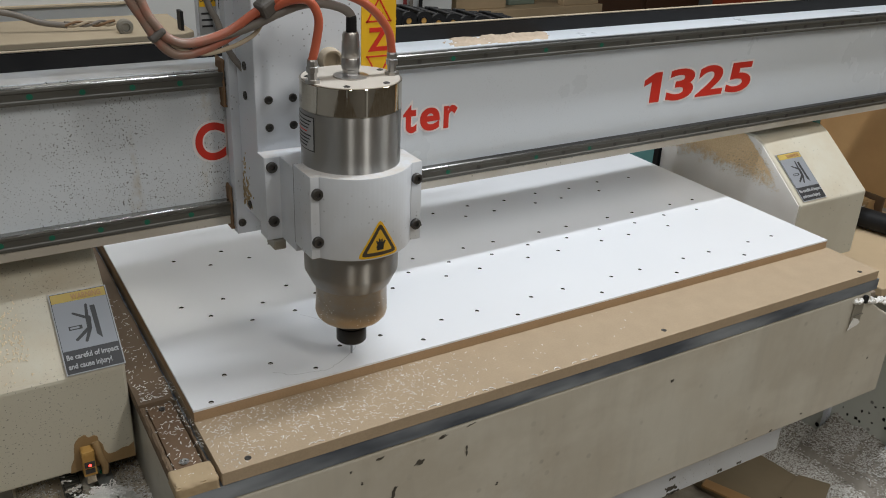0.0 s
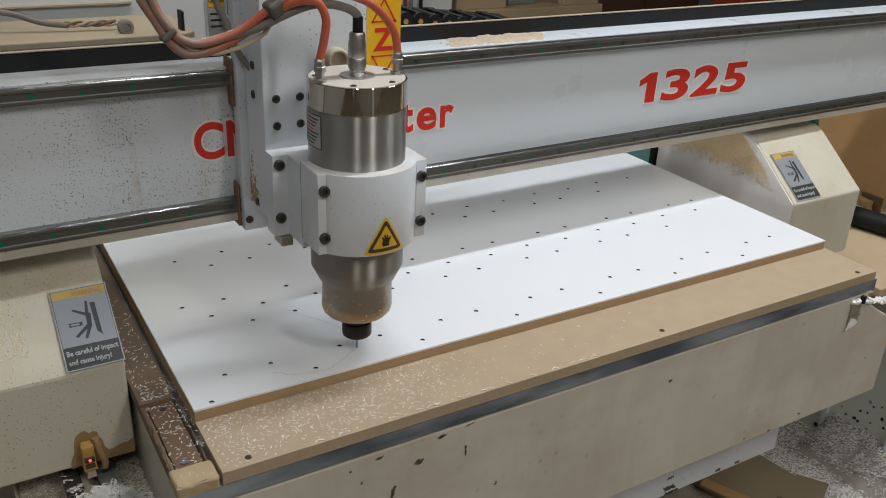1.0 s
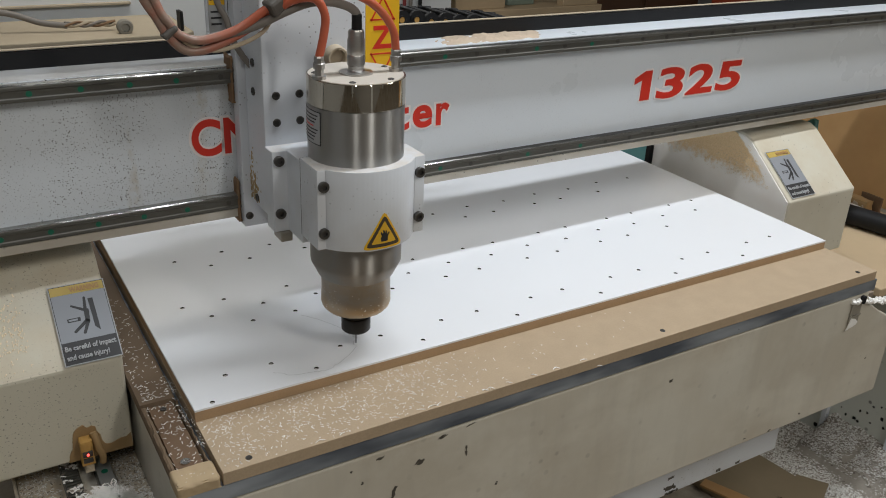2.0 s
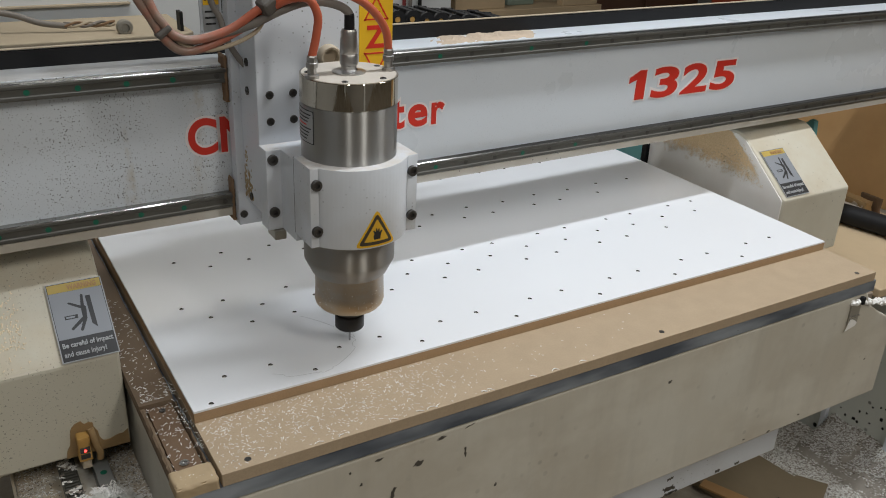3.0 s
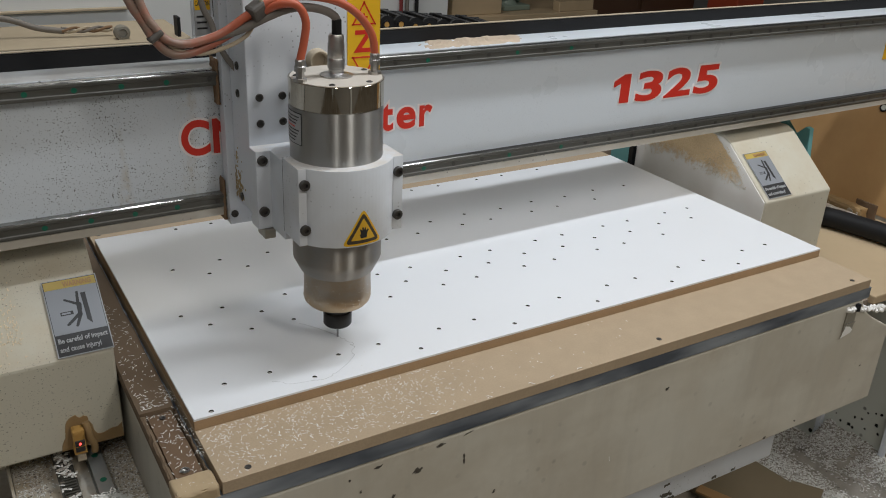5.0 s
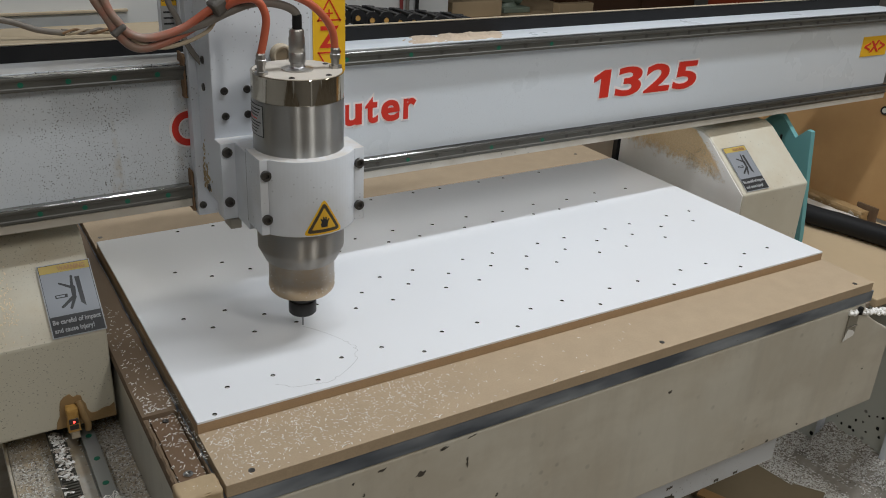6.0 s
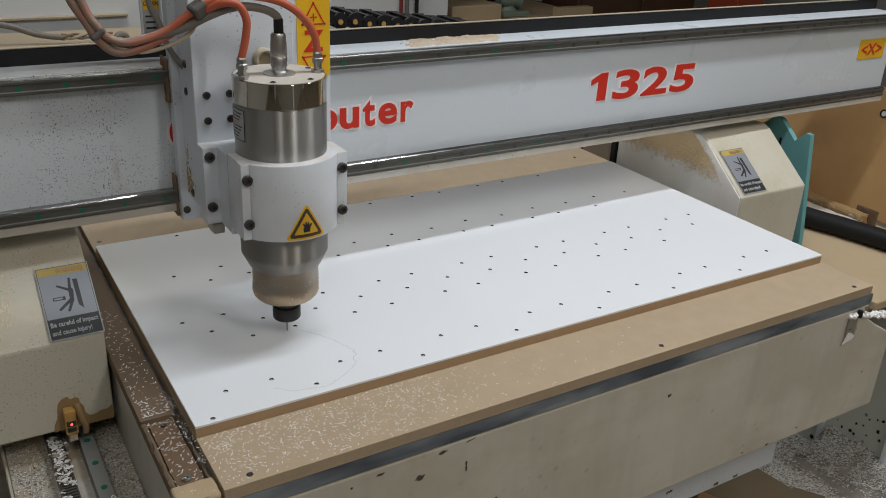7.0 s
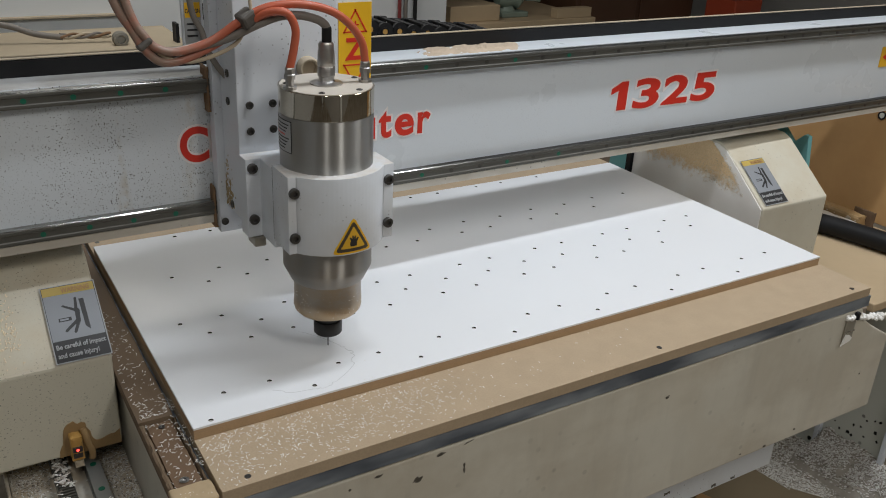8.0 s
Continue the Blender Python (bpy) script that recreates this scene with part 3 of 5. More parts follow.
def left_strip():
    t = thing("edge_strip", "brown dusty hardboard strip beside the spoilboard, littered with shavings", "board")
    part("long_piece", worn_box(-0.053, -0.005, 0.072, 2.2, 0.7825, 0.7975, 0.012, 0.0008, 1), M_STRIP, t)
    part("short_piece", worn_box(-0.044, -0.010, -0.070, 0.071, 0.7825, 0.792, 0.009, 0.0006, 2), M_DARK_WOOD, t, "short darker piece")
    for x0, x1 in ((-0.053, -0.0445), (-0.0095, -0.004)):
        part("rim", worn_box(x0, x1, -0.074, 0.0715, 0.7825, 0.7955, 0.006, 0.0010, 3), M_STRIP, t)
    part("screw", lathe(B(), [(0.0042, 0.0), (0.0042, 0.0012), (0.003, 0.0014), (0.001, 0.0004), (0, 0.0004)], (-0.026, 0.058, 0.792), "z", 14), M_BOLT, t)
    part("washer", lathe(B(), [(0.0060, 0.0), (0.0060, 0.0012), (0.0030, 0.0016), (0.0028, 0.0004), (0, 0.0004)], (-0.030, -0.060, 0.792), "z", 18), M_NICKEL, t, "bright steel washer")
    bm = worn_box(-0.054, -0.003, -0.112, -0.0745, 0.7825, 0.798, 0.0025, 0.0011, 9)
    solid("wood_block", bm, M_BLOCK, "pale worn wooden block at the bed's corner", "board", smooth=70)


left_strip()


# ---- the gantry ----
def sign(parent, m):
    """A grey warning label with a yellow head, a picture of plain bars and a dark foot."""
    w, h = 0.0725, 0.117
    def flat(name, pts, mat, z, par, label=""):
        bm = prism(B(), pts, 2, 0.0, z)
        bm.transform(m)
        return part(name, bm, mat, par, label)
    def rect(x0, x1, y0, y1):
        return [(x0, y0), (x1, y0), (x1, y1), (x0, y1)]
    def stroke(x0, y0, x1, y1, r0, r1):
        """A bar with round ends that may widen."""
        a = math.atan2(y1 - y0, x1 - x0)
        return [(x0 + r0 * cos(a + pi / 2 + k * pi / 6), y0 + r0 * sin(a + pi / 2 + k * pi / 6)) for k in range(7)] + [(x1 + r1 * cos(a - pi / 2 + k * pi / 6), y1 + r1 * sin(a - pi / 2 + k * pi / 6)) for k in range(7)]
    p = flat("warning_label", rect(0, w, 0, h), M_PAPER, 0.0006, parent, "grey printed warning label with yellow head")
    flat("label_frame", rect(0.0014, w - 0.0014, 0.0014, h - 0.0014), M_INK, 0.0008, p)
    flat("label_field", rect(0.0022, w - 0.0022, 0.0330, h - 0.0150), M_LABEL, 0.0010, p)
    flat("label_head", rect(0.0022, w - 0.0022, h - 0.0148, h - 0.0022), M_HEAD, 0.0010, p)
    letters("lettering", "WARNING", 0.0105, M_BROWN, p, m @ pose(0.0265, h - 0.0125, 0.0012), 0.0003, width=0.038)
    letters("lettering", "Be careful of impact", 0.0100, M_PAPER, p, m @ pose(0.0045, 0.0205, 0.0012), 0.0002, width=0.064)
    letters("lettering", "and cause injury!", 0.0100, M_PAPER, p, m @ pose(0.0045, 0.0075, 0.0012), 0.0002, width=0.053)
    for pts in ([(0.0467, 0.091), (0.0531, 0.091), (0.0535, 0.042), (0.0476, 0.049)],
                stroke(0.0425, 0.093, 0.0405, 0.076, 0.0017, 0.0022), stroke(0.0245, 0.0840, 0.0385, 0.0755, 0.0014, 0.0020),
                stroke(0.0415, 0.0740, 0.0405, 0.0600, 0.0034, 0.0028), stroke(0.0390, 0.0590, 0.0225, 0.0460, 0.0024, 0.0019), stroke(0.0412, 0.0590, 0.0335, 0.0425, 0.0023, 0.0019),
                rect(0.0155, 0.0322, 0.0605, 0.0660)):
        flat("printed_bar", pts, M_INK, 0.0012, p)
    flat("printed_bar", rect(0.0172, 0.0285, 0.0620, 0.0645), M_LABEL, 0.0014, p)


def sensor(t):
    """A limit switch caked in old glue, with its red light on."""
    ring = bend([(x, z, 0) for x, z in ((-0.1405, 0.6905), (-0.1385, 0.702), (-0.134, 0.712), (-0.1325, 0.724), (-0.1305, 0.7355), (-0.124, 0.7425), (-0.117, 0.7445), (-0.1125, 0.7395), (-0.107, 0.7405), (-0.1015, 0.7375), (-0.1005, 0.730), (-0.0965, 0.722), (-0.0945, 0.711), (-0.089, 0.7045), (-0.080, 0.7055), (-0.072, 0.7085), (-0.064, 0.7085), (-0.0575, 0.7135))], 5)
    pts = [(p.x + 0.0007 * noise.noise(p * 300), p.y + 0.0007 * noise.noise(p * 310 + Vector((3, 0, 0)))) for p in ring] + [(-0.0565, 0.6905)]
    part("glue_patch", prism(B(), pts, 1, 0.0786, 0.0799), M_GLUE, t, "brown crust of old glue")
    s = part("limit_switch", worn_box(-0.1265, -0.1095, 0.060, 0.0785, 0.6925, 0.730, 0.004, 0.0009, 4), M_GLUE2, t, "dusty brown limit switch with a red light")
    part("switch_face", box(B(), -0.1245, -0.1115, 0.0585, 0.0612, 0.706, 0.7145, 0.0008), M_BOLT, s)
    part("switch_label", box(B(), -0.1245, -0.1120, 0.0588, 0.0612, 0.6965, 0.7035, 0.0006), M_BOLT, s)
    part("red_light", lathe(B(), [(0, 0), (0.0017, 0), (0.0017, 0.001), (0.001, 0.0016), (0, 0.0016)], (-0.1180, 0.0585, 0.7100), "y", 12), M_LED, s, "glowing red light")
    part("switch_foot", worn_box(-0.1235, -0.1115, 0.062, 0.0785, 0.679, 0.692, 0.004, 0.0012, 5), M_DUSTY, s)
    part("cable_crust", tube(B(), [(-0.1065, 0.075, 0.7325), (-0.1045, 0.0715, 0.722), (-0.1025, 0.0705, 0.708), (-0.0985, 0.0715, 0.694), (-0.099, 0.073, 0.682)], 0.0048, 9), M_GLUE, s, "", 50)


def inner_dust(t):
    """The inner cheek of the far carriage with a crust of sawdust."""
    n = Nodes("dusty_cheek")
    z, y = n.axis(2), n.axis(1)
    hi = n.ramp(z, [(0.825, 0.0), (0.905, 1.0)])
    far = n.ramp(n.math("SUBTRACT", z, n.math("MULTIPLY", y, 0.8)), [(0.738, 1.0), (0.752, 0.0)])
    soft = n.math("MULTIPLY", hi, far)
    grit = n.noise(70, 6, 0.75)
    f = n.ramp(n.math("ADD", n.math("MULTIPLY", soft, 0.80), grit), [(0.74, 0.0), (1.06, 1.0)])
    c = n.mix(n.math("MULTIPLY", n.ramp(n.noise(12, 4), [(0.35, 0.0), (0.7, 1.0)]), 0.2), (0.84, 0.82, 0.78), (0.62, 0.56, 0.48))
    c = n.mix(f, c, n.mix(n.noise(300, 3), (0.60, 0.42, 0.22), (0.88, 0.68, 0.42)))
    n.bump(n.mix(f, 0.0, grit), 0.7, 0.006)
    mat = n.done(c, 0.75)
    prof = [(0.084, 0.690), (0.084, 0.833), (0.203, 0.930), (0.226, 0.939), (0.482, 0.939), (0.482, 0.690)]
    part("cheek_plate", prism(B(), prof, 0, 1.2795, 1.2818), mat, t, "white cheek plate caked with tan sawdust")
    part("end_seal", box(B(), 1.272, 1.284, 0.486, 0.50, 0.70, 0.93), M_BLACK, t)


def housing(t, x0, x1, paint):
    prof = [(0.08, 0.689), (0.08, 0.835), (0.205, 0.935), (0.225, 0.944), (0.485, 0.944), (0.485, 0.60), (0.20, 0.60), (0.20, 0.689)]
    return part("housing", prism(B(), prof, 0, x0, x1, 0.004), paint, t, "cream painted sheet-steel carriage cover, dusty")


def gantry():
    t = thing("gantry", "white router gantry beam on two cream side carriages", "machine")
    X0, X1 = -0.75, 1.915
    # the beam stands very slightly askew of its carriages
    skew = Matrix(((1, 0, 0, 0), (0.02, 1, 0, -0.0212), (-0.003, 0, 1, 0.0032), (0, 0, 0, 1)))

    def along(name, bm, mat, par, label=""):
        bm.transform(skew)
        return part(name, bm, mat, par, label)
    beam = along("beam", prism(B(), [(0.2035, 0.967), (0.2035, 1.1875), (0.2700, 1.1875), (0.2700, 1.2115), (0.2735, 1.2115), (0.2735, 1.12), (0.362, 1.12), (0.362, 0.967)], 0, X0, X1, 0.0008), M_BEAM, t, "white painted beam face flecked with grime")
    lip = along("tray_lip", box(B(), X0, X1, 0.2660, 0.2698, 1.1877, 1.2100), M_BLACK, t, "black cable tray side")
    along("lip_dust", box(B(), X0, X1, 0.2662, 0.2740, 1.2117, 1.2128), M_DUSTTOP, lip, "line of tan dust along the tray side")
    along("bottom_lip", box(B(), X0, X1, 0.191, 0.2033, 0.966, 0.979, 0.001), M_GRUBBY, t)
    along("end_cap", box(B(), X1 + 0.0005, X1 + 0.006, 0.205, 0.361, 0.968, 1.119, 0.001), M_WHITE, t)
    for z in (0.980, 1.1645):
        rail = along("guide_rail", prism(B(), [(0.2033, z), (0.2033, z + 0.020), (0.1895, z + 0.020), (0.1890, z + 0.0185), (0.1890, z + 0.0155), (0.1902, z + 0.014), (0.1902, z + 0.006), (0.1890, z + 0.0045), (0.1890, z + 0.0015), (0.1895, z)], 0, X0, X1), M_RAIL, t, "dark ground steel linear guide rail")
        along("rail_edge", prism(B(), [(0.1893, z + 0.0186), (0.1893, z + 0.0196), (0.1912, z + 0.0212), (0.2030, z + 0.0212), (0.2030, z + 0.0202), (0.1916, z + 0.0202)], 0, X0, X1), M_RAILTOP, rail, "polished worn top of the rail")
        dot = None
        for k in range(44):
            x = X0 + 0.04 + 0.06 * k
            m = skew @ pose(x, 0.1901, z + 0.010)
            if dot is None:
                dot = part("rail_plug", lathe(B(), [(0, 0), (0.0038, 0), (0.0038, 0.0006), (0, 0.0006)], (0, 0, 0), "y", 12), M_GREEN, rail, "green plastic bolt plug")
                dot.matrix_basis = pose(*m.translation)
                grey = dot.data.copy()
                grey.materials.clear()
                grey.materials.append(M_BOLT)
            else:
                again(dot, rail, pose(*m.translation)).data = dot.data if x < 0.12 or (x < 0.95 and (k * 7) % 5 < 2) else grey
    l = housing(t, -0.269, -0.055, M_CREAM)
    r = housing(t, 1.282, 1.496, M_CREAM_CLEAN)
    slope = math.degrees(math.atan2(0.1, 0.125))
    sign(l, pose(-0.1265, 0.0795, 0.8365) @ pose(0, -0.0005, 0.0020, slope) @ pose(0, 0, 0.0005))
    sign(r, pose(1.2930, 0.0795, 0.8365) @ pose(0, 0.004, 0.0032, slope) @ pose(0, 0, 0.0005))
    spread = [("C", 0.087, 0.042), ("N", 0.1335, 0.044), ("C", 0.190, 0.046), ("R", 0.266, 0.050), ("o", 0.322, 0.042), ("u", 0.3685, 0.036), ("t", 0.4110, 0.024), ("e", 0.4415, 0.036), ("r", 0.4850, 0.025)]
    digits = [("3", 0.976, 0.070), ("2", 1.055, 0.074), ("5", 1.138, 0.070)]
    one = [(0.30, 0), (0.66, 0), (0.66, 1.0), (0.40, 1.0), (0.02, 0.78), (0.02, 0.58), (0.30, 0.70)]
    for dz, grow, mat in ((0.2034, 0.06, M_SILVER), (0.2026, 0.0, M_RED)):
        bm = prism(B(), [((x + (0.5 * grow if x > 0.35 else -0.5 * grow) * 1.4) * 0.066 + y * 0.001, (y + (grow if y > 0.6 else -grow)) * 0.056) for x, y in one], 2, -0.0005, 0.0005)
        bm.transform(skew @ pose(0.915, dz, 1.055, 90))
        o = part("letter" if grow else "face", bm, mat, t if grow else o)
    for ch, x, w in spread:
        o = letters("letter", ch, 0.071, M_SILVER, t, skew @ pose(x - 0.004, 0.2034, 1.0625, 90), 0.0050, 0.0, 0.0005, w + 0.008)
        letters("face", ch, 0.071, M_RED, o, skew @ pose(x, 0.2026, 1.0625, 90), 0.0020, 0.0, 0.0005, w)
    for ch, x, w in digits:
        o = letters("letter", ch, 0.079, M_SILVER, t, skew @ pose(x - 0.004, 0.2034, 1.056, 90), 0.0058, 0.04, 0.0005, w + 0.009)
        letters("face", ch, 0.079, M_RED, o, skew @ pose(x, 0.2026, 1.056, 90), 0.0022, 0.04, 0.0005, w)
    p = along("axis_sign", box(B(), 1.785, 1.890, 0.2022, 0.2032, 1.078, 1.127), M_YELLOW, t, "yellow axis sign with red marks")
    letters("lettering", "<X>", 0.040, M_RED, p, skew @ pose(1.795, 0.2018, 1.088, 90), 0.0008, 0, 0.0004, 0.084)
    # settled sawdust on the top of the beam
    bm = B()
    grid = 44
    vs = [[None] * 9 for _ in range(grid)]
    for i in range(grid):
        for j in range(9):
            u, v = i / (grid - 1), j / 8
            x, y = 0.49 + 0.23 * u + 0.02 * (v - 0.5), 0.2045 + 0.060 * v
            h = max(0.0, sin(pi * u)) ** 0.6 * (0.35 + 0.65 * v) * (0.003 + 0.003 * noise.noise((x * 30, y * 40, 1)) + 0.0025 * noise.noise((x * 120, y * 120, 4)))
            vs[i][j] = bm.verts.new((x, y, 1.1868 + h * (1 if 0 < j else 0.2)))
    for i in range(grid - 1):
        for j in range(8):
            bm.faces.new((vs[i][j], vs[i + 1][j], vs[i + 1][j + 1], vs[i][j + 1]))
    tagged(along("sawdust", bm, M_DUST, beam, "heap of tan sawdust"), kind="stuff")
    # drag chain lying in the tray
    along("tray_floor", box(B(), X0, X1, 0.2740, 0.361, 1.1205, 1.1245), M_BLACK, t)
    along("chain_carrier", prism(B(), [(0.18, 1.125), (0.72, 1.125), (0.72, 1.155), (0.18, 1.214)], 1, 0.29, 0.36), M_BLACK, t)
    link = None
    for k in range(19):
        x = 0.20 + 0.028 * k
        m = pose(x, 0.345, 1.2425 - 0.0031 * k + 0.002 * (k % 2), 0, 5)
        if link is None:
            bm = B()
            prism(bm, [(0.017 * cos(a * pi / 8) * (1 if cos(a * pi / 8) > 0 else 0.8), 0.014 * sin(a * pi / 8) + 0.001) for a in range(16)], 1, -0.040, -0.034)
            lathe(bm, [(0.0075, 0), (0.0075, 0.002), (0.0055, 0.002), (0.0050, 0.0005), (0, 0.0005)], (0, -0.040, 0), "y", 14)
            box(bm, -0.012, 0.014, 0.034, 0.040, -0.012, 0.014, 0.002)
            box(bm, -0.006, 0.006, -0.034, 0.034, 0.010, 0.014, 0.001)
            box(bm, -0.006, 0.006, -0.034, 0.034, -0.012, -0.009, 0.001)
            link = part("chain_link", bm, M_BLACK, t, "black plastic drag chain link")
            link.matrix_basis = m
            pin = part("pin", lathe(B(), [(0.0048, 0), (0.0048, 0.0009), (0, 0.0009)], (0, -0.0404, 0), "y", 12), M_GLUE2, link, "tan dust-filled pin")
        else:
            again(pin, again(link, t, m), Matrix())
    sensor(t)
    inner_dust(t)
    return t


GANTRY = gantry()


# ---- the spindle carriage ----
def wrap(pts, r, mid, z0, thick, cuts=6):
    """A thin sticker bent round the spindle axis: outline in metres along the arc and upwards."""
    bm = prism(B(), pts, 2, 0.0, thick)
    for k in range(1, 14):
        u = -0.035 + 0.005 * k
        bmesh.ops.bisect_plane(bm, geom=bm.verts[:] + bm.edges[:] + bm.faces[:], plane_co=(u, 0, 0), plane_no=(1, 0, 0))
    for v in bm.verts:
        a = radians(mid) + v.co.x / r
        rr = r + v.co.z
        v.co = (rr * cos(a), rr * sin(a), z0 + v.co.y)
    return bm


def tri(s, cut=0.12):
    """A triangle with clipped corners, on its base."""
    h = s * sqrt(3) / 2
    c = [(-s / 2, 0), (s / 2, 0), (0, h)]
    out = []
    for i in range(3):
        p, a, b = Vector(c[i]), Vector(c[i - 1]), Vector(c[(i + 1) % 3])
        out += [tuple(p + (a - p) * cut), tuple(p + (a + b - 2 * p) * cut * 0.28), tuple(p + (b - p) * cut)]
    return out


def shift(pts, dx, dy):
    return [(x + dx, y + dy) for x, y in pts]


def details(t, plate, slide, bracket, clamp, spindle):
    bolt = part("bolt", socket_bolt(B(), (0, 0, 0), "y", 0.0072, 0.005), M_BOLT, clamp, "black socket screw")
    bolt.matrix_basis = pose(-0.0665, -0.0452, 1.084)
    for x, z in ((-0.0665, 1.021), (0.0705, 1.084), (0.0705, 1.021)):
        again(bolt, clamp, pose(x, -0.0452, z))
    for z in (1.087, 1.012):
        again(bolt, bracket, pose(-0.0845, 0.0598, z))
    small = None
    spots = [pose(x, 0.0885, z) for x in (-0.0745, -0.0415) for z in (1.167, 1.1305)] + [pose(-0.0921, y, z, 0, 0, -90) for y, z in ((0.122, 1.205), (0.124, 1.166), (0.128, 1.255), (0.128, 1.012))] + [pose(-0.096, 0.1578, 0.974)]
    for m in spots:
        if small is None:
            small = part("bolt", socket_bolt(B(), (0, 0, 0), "y", 0.0056, 0.0022), M_BOLT, slide, "dark recessed socket screw")
            small.matrix_basis = m
        else:
            again(small, slide, m)
    # bearing blocks on the rails
    for z0, z1 in ((1.140, 1.205), (0.962, 1.028)):
        part("bearing_block", worn_box(-0.1085, -0.1032, 0.168, 0.200, z0, z1, 0.004, 0.0010, int(z0 * 100)), M_RUST, t, "bearing block crusted with rusty dust")
    part("wiper", box(B(), -0.0860, -0.0690, 0.056, 0.086, 0.970, 0.9846, 0.002), M_TAB, t, "grimy steel stop under the bracket")
    rnd = random.Random(4)
    bm = B()
    for k in range(110):
        cy, cz, r = min(0.154, max(0.112, rnd.gauss(0.143, 0.009))), 1.006 + abs(rnd.gauss(0, 0.026)), rnd.uniform(0.0007, 0.0024)
        prism(bm, [(cy + r * rnd.uniform(0.7, 1.0) * cos(i * pi / 5), cz + 1.8 * r * rnd.uniform(0.7, 1.0) * sin(i * pi / 5)) for i in range(10)], 0, -0.1032 - 0.000004 * k, -0.1028)
        for v in bm.verts[-20:]:
            v.co.x += 0.0110
    tagged(part("grease_stain", bm, M_GREASE, slide, "dried yellow-brown grease"), kind="stuff")
    # split line of the clamp and recess
    part("clamp_half", box(B(), -0.0738, 0.0785, 0.0102, 0.0118, 0.999, 1.105), M_BLACK, clamp)
    # plug on the panel
    part("panel_plug", lathe(B(), [(0, 0.004), (0.010, 0.004), (0.011, 0.012), (0.0135, 0.0125), (0.0155, 0.010), (0.0160, 0.0)], (0.010, 0.088, 1.213), "y", 28), M_DUSTY, slide, "dusty round panel plug", 40)
    # warning triangle on the clamp
    w = part("warning_triangle", wrap(shift(tri(0.060, 0.10), 0.0, 0.0), 0.0783, -88, 1.0005, 0.0003), M_YELLOW, clamp, "yellow triangular hand warning sticker")
    part("border", wrap(shift(tri(0.051, 0.10), 0.0, 0.0028), 0.0783, -88, 1.0005, 0.0006), M_TAPE2, w)
    part("field", wrap(shift(tri(0.036, 0.05), 0.0, 0.0075), 0.0783, -88, 1.0005, 0.0009), M_YELLOW2, w)
    hand = [(-0.004, 0.0085), (0.004, 0.0085), (0.0045, 0.014), (0.0068, 0.0185), (0.0052, 0.0195), (0.0030, 0.0168), (0.0028, 0.0215), (0.0012, 0.0215), (0.0008, 0.0180), (-0.0006, 0.0225), (-0.0020, 0.0222), (-0.0018, 0.0178), (-0.0042, 0.0205), (-0.0052, 0.0195), (-0.0036, 0.0155), (-0.0048, 0.0125)]
    hand = [(x * 1.12, y * 1.12 + 0.0008) for x, y in hand]
    part("printed_mark", wrap(hand, 0.0783, -88, 1.0005, 0.0012), M_INK, w)
    # maker's plate on the spindle
    pl = part("rating_label", wrap([(-0.024, 0), (0.026, 0), (0.026, 0.043), (-0.024, 0.043)], 0.0626, -183, 1.1285, 0.0003), M_INK, spindle, "white rating label with fine print")
    part("paper", wrap([(-0.0225, 0.0013), (0.0247, 0.0013), (0.0247, 0.0417), (-0.0225, 0.0417)], 0.0626, -183, 1.1285, 0.0005), M_PAPER, pl)
    for k in range(8):
        y = 0.005 + 0.0045 * k
        part("printed_bar", wrap([(-0.020, y), (0.012 + 0.003 * (k % 4), y), (0.012 + 0.003 * (k % 4), y + 0.0016), (-0.020, y + 0.0016)], 0.0626, -183, 1.1285, 0.0007), M_RED if k == 4 else M_INK, pl)
    # cap screws
    for a in (-120, -60, 20, 160):
        part("cap_screw", lathe(B(), [(0.0042, 0), (0.0042, 0.002), (0.003, 0.0026), (0.0022, 0.0026), (0.002, 0.0008), (0, 0.0008)], (0.052 * cos(radians(a)), 0.052 * sin(radians(a)), 1.2098), "z", 14), M_BOLT, spindle)
    # electrical plug and water fittings
    con = part("connector", lathe(B(), [(0.0215, 1.2112), (0.0215, 1.2130), (0.0150, 1.2138), (0.0115, 1.2145), (0.0100, 1.2165), (0.0100, 1.2205), (0.0112, 1.2215), (0.0112, 1.2335), (0.0105, 1.2345), (0.0112, 1.2360), (0.0108, 1.2530), (0.0100, 1.2560), (0.0102, 1.2620), (0.0085, 1.2650), (0, 1.265)], (0, 0, 0), "z", 30), M_ALU, t, "dull nickel-plated round plug", 35)
    part("boot", lathe(B(), [(0.0065, 1.2645), (0.0063, 1.282), (0.0055, 1.284), (0, 1.284)], (0.001, 0, 0), "z", 18), M_BLACK, con, "black rubber boot")
    for x, y in ((-0.055, -0.012), (0.052, -0.008)):
        f = part("hose_fitting", lathe(B(), [(0.0092, 1.2112), (0.0092, 1.2150), (0.0058, 1.2155), (0.0058, 1.2235), (0.0076, 1.2240), (0.0076, 1.2300), (0.0066, 1.2310), (0.0066, 1.2370), (0.0058, 1.239), (0, 1.239)], (x, y, 0), "z", 8), M_ALU, t, "nickel hose fitting")
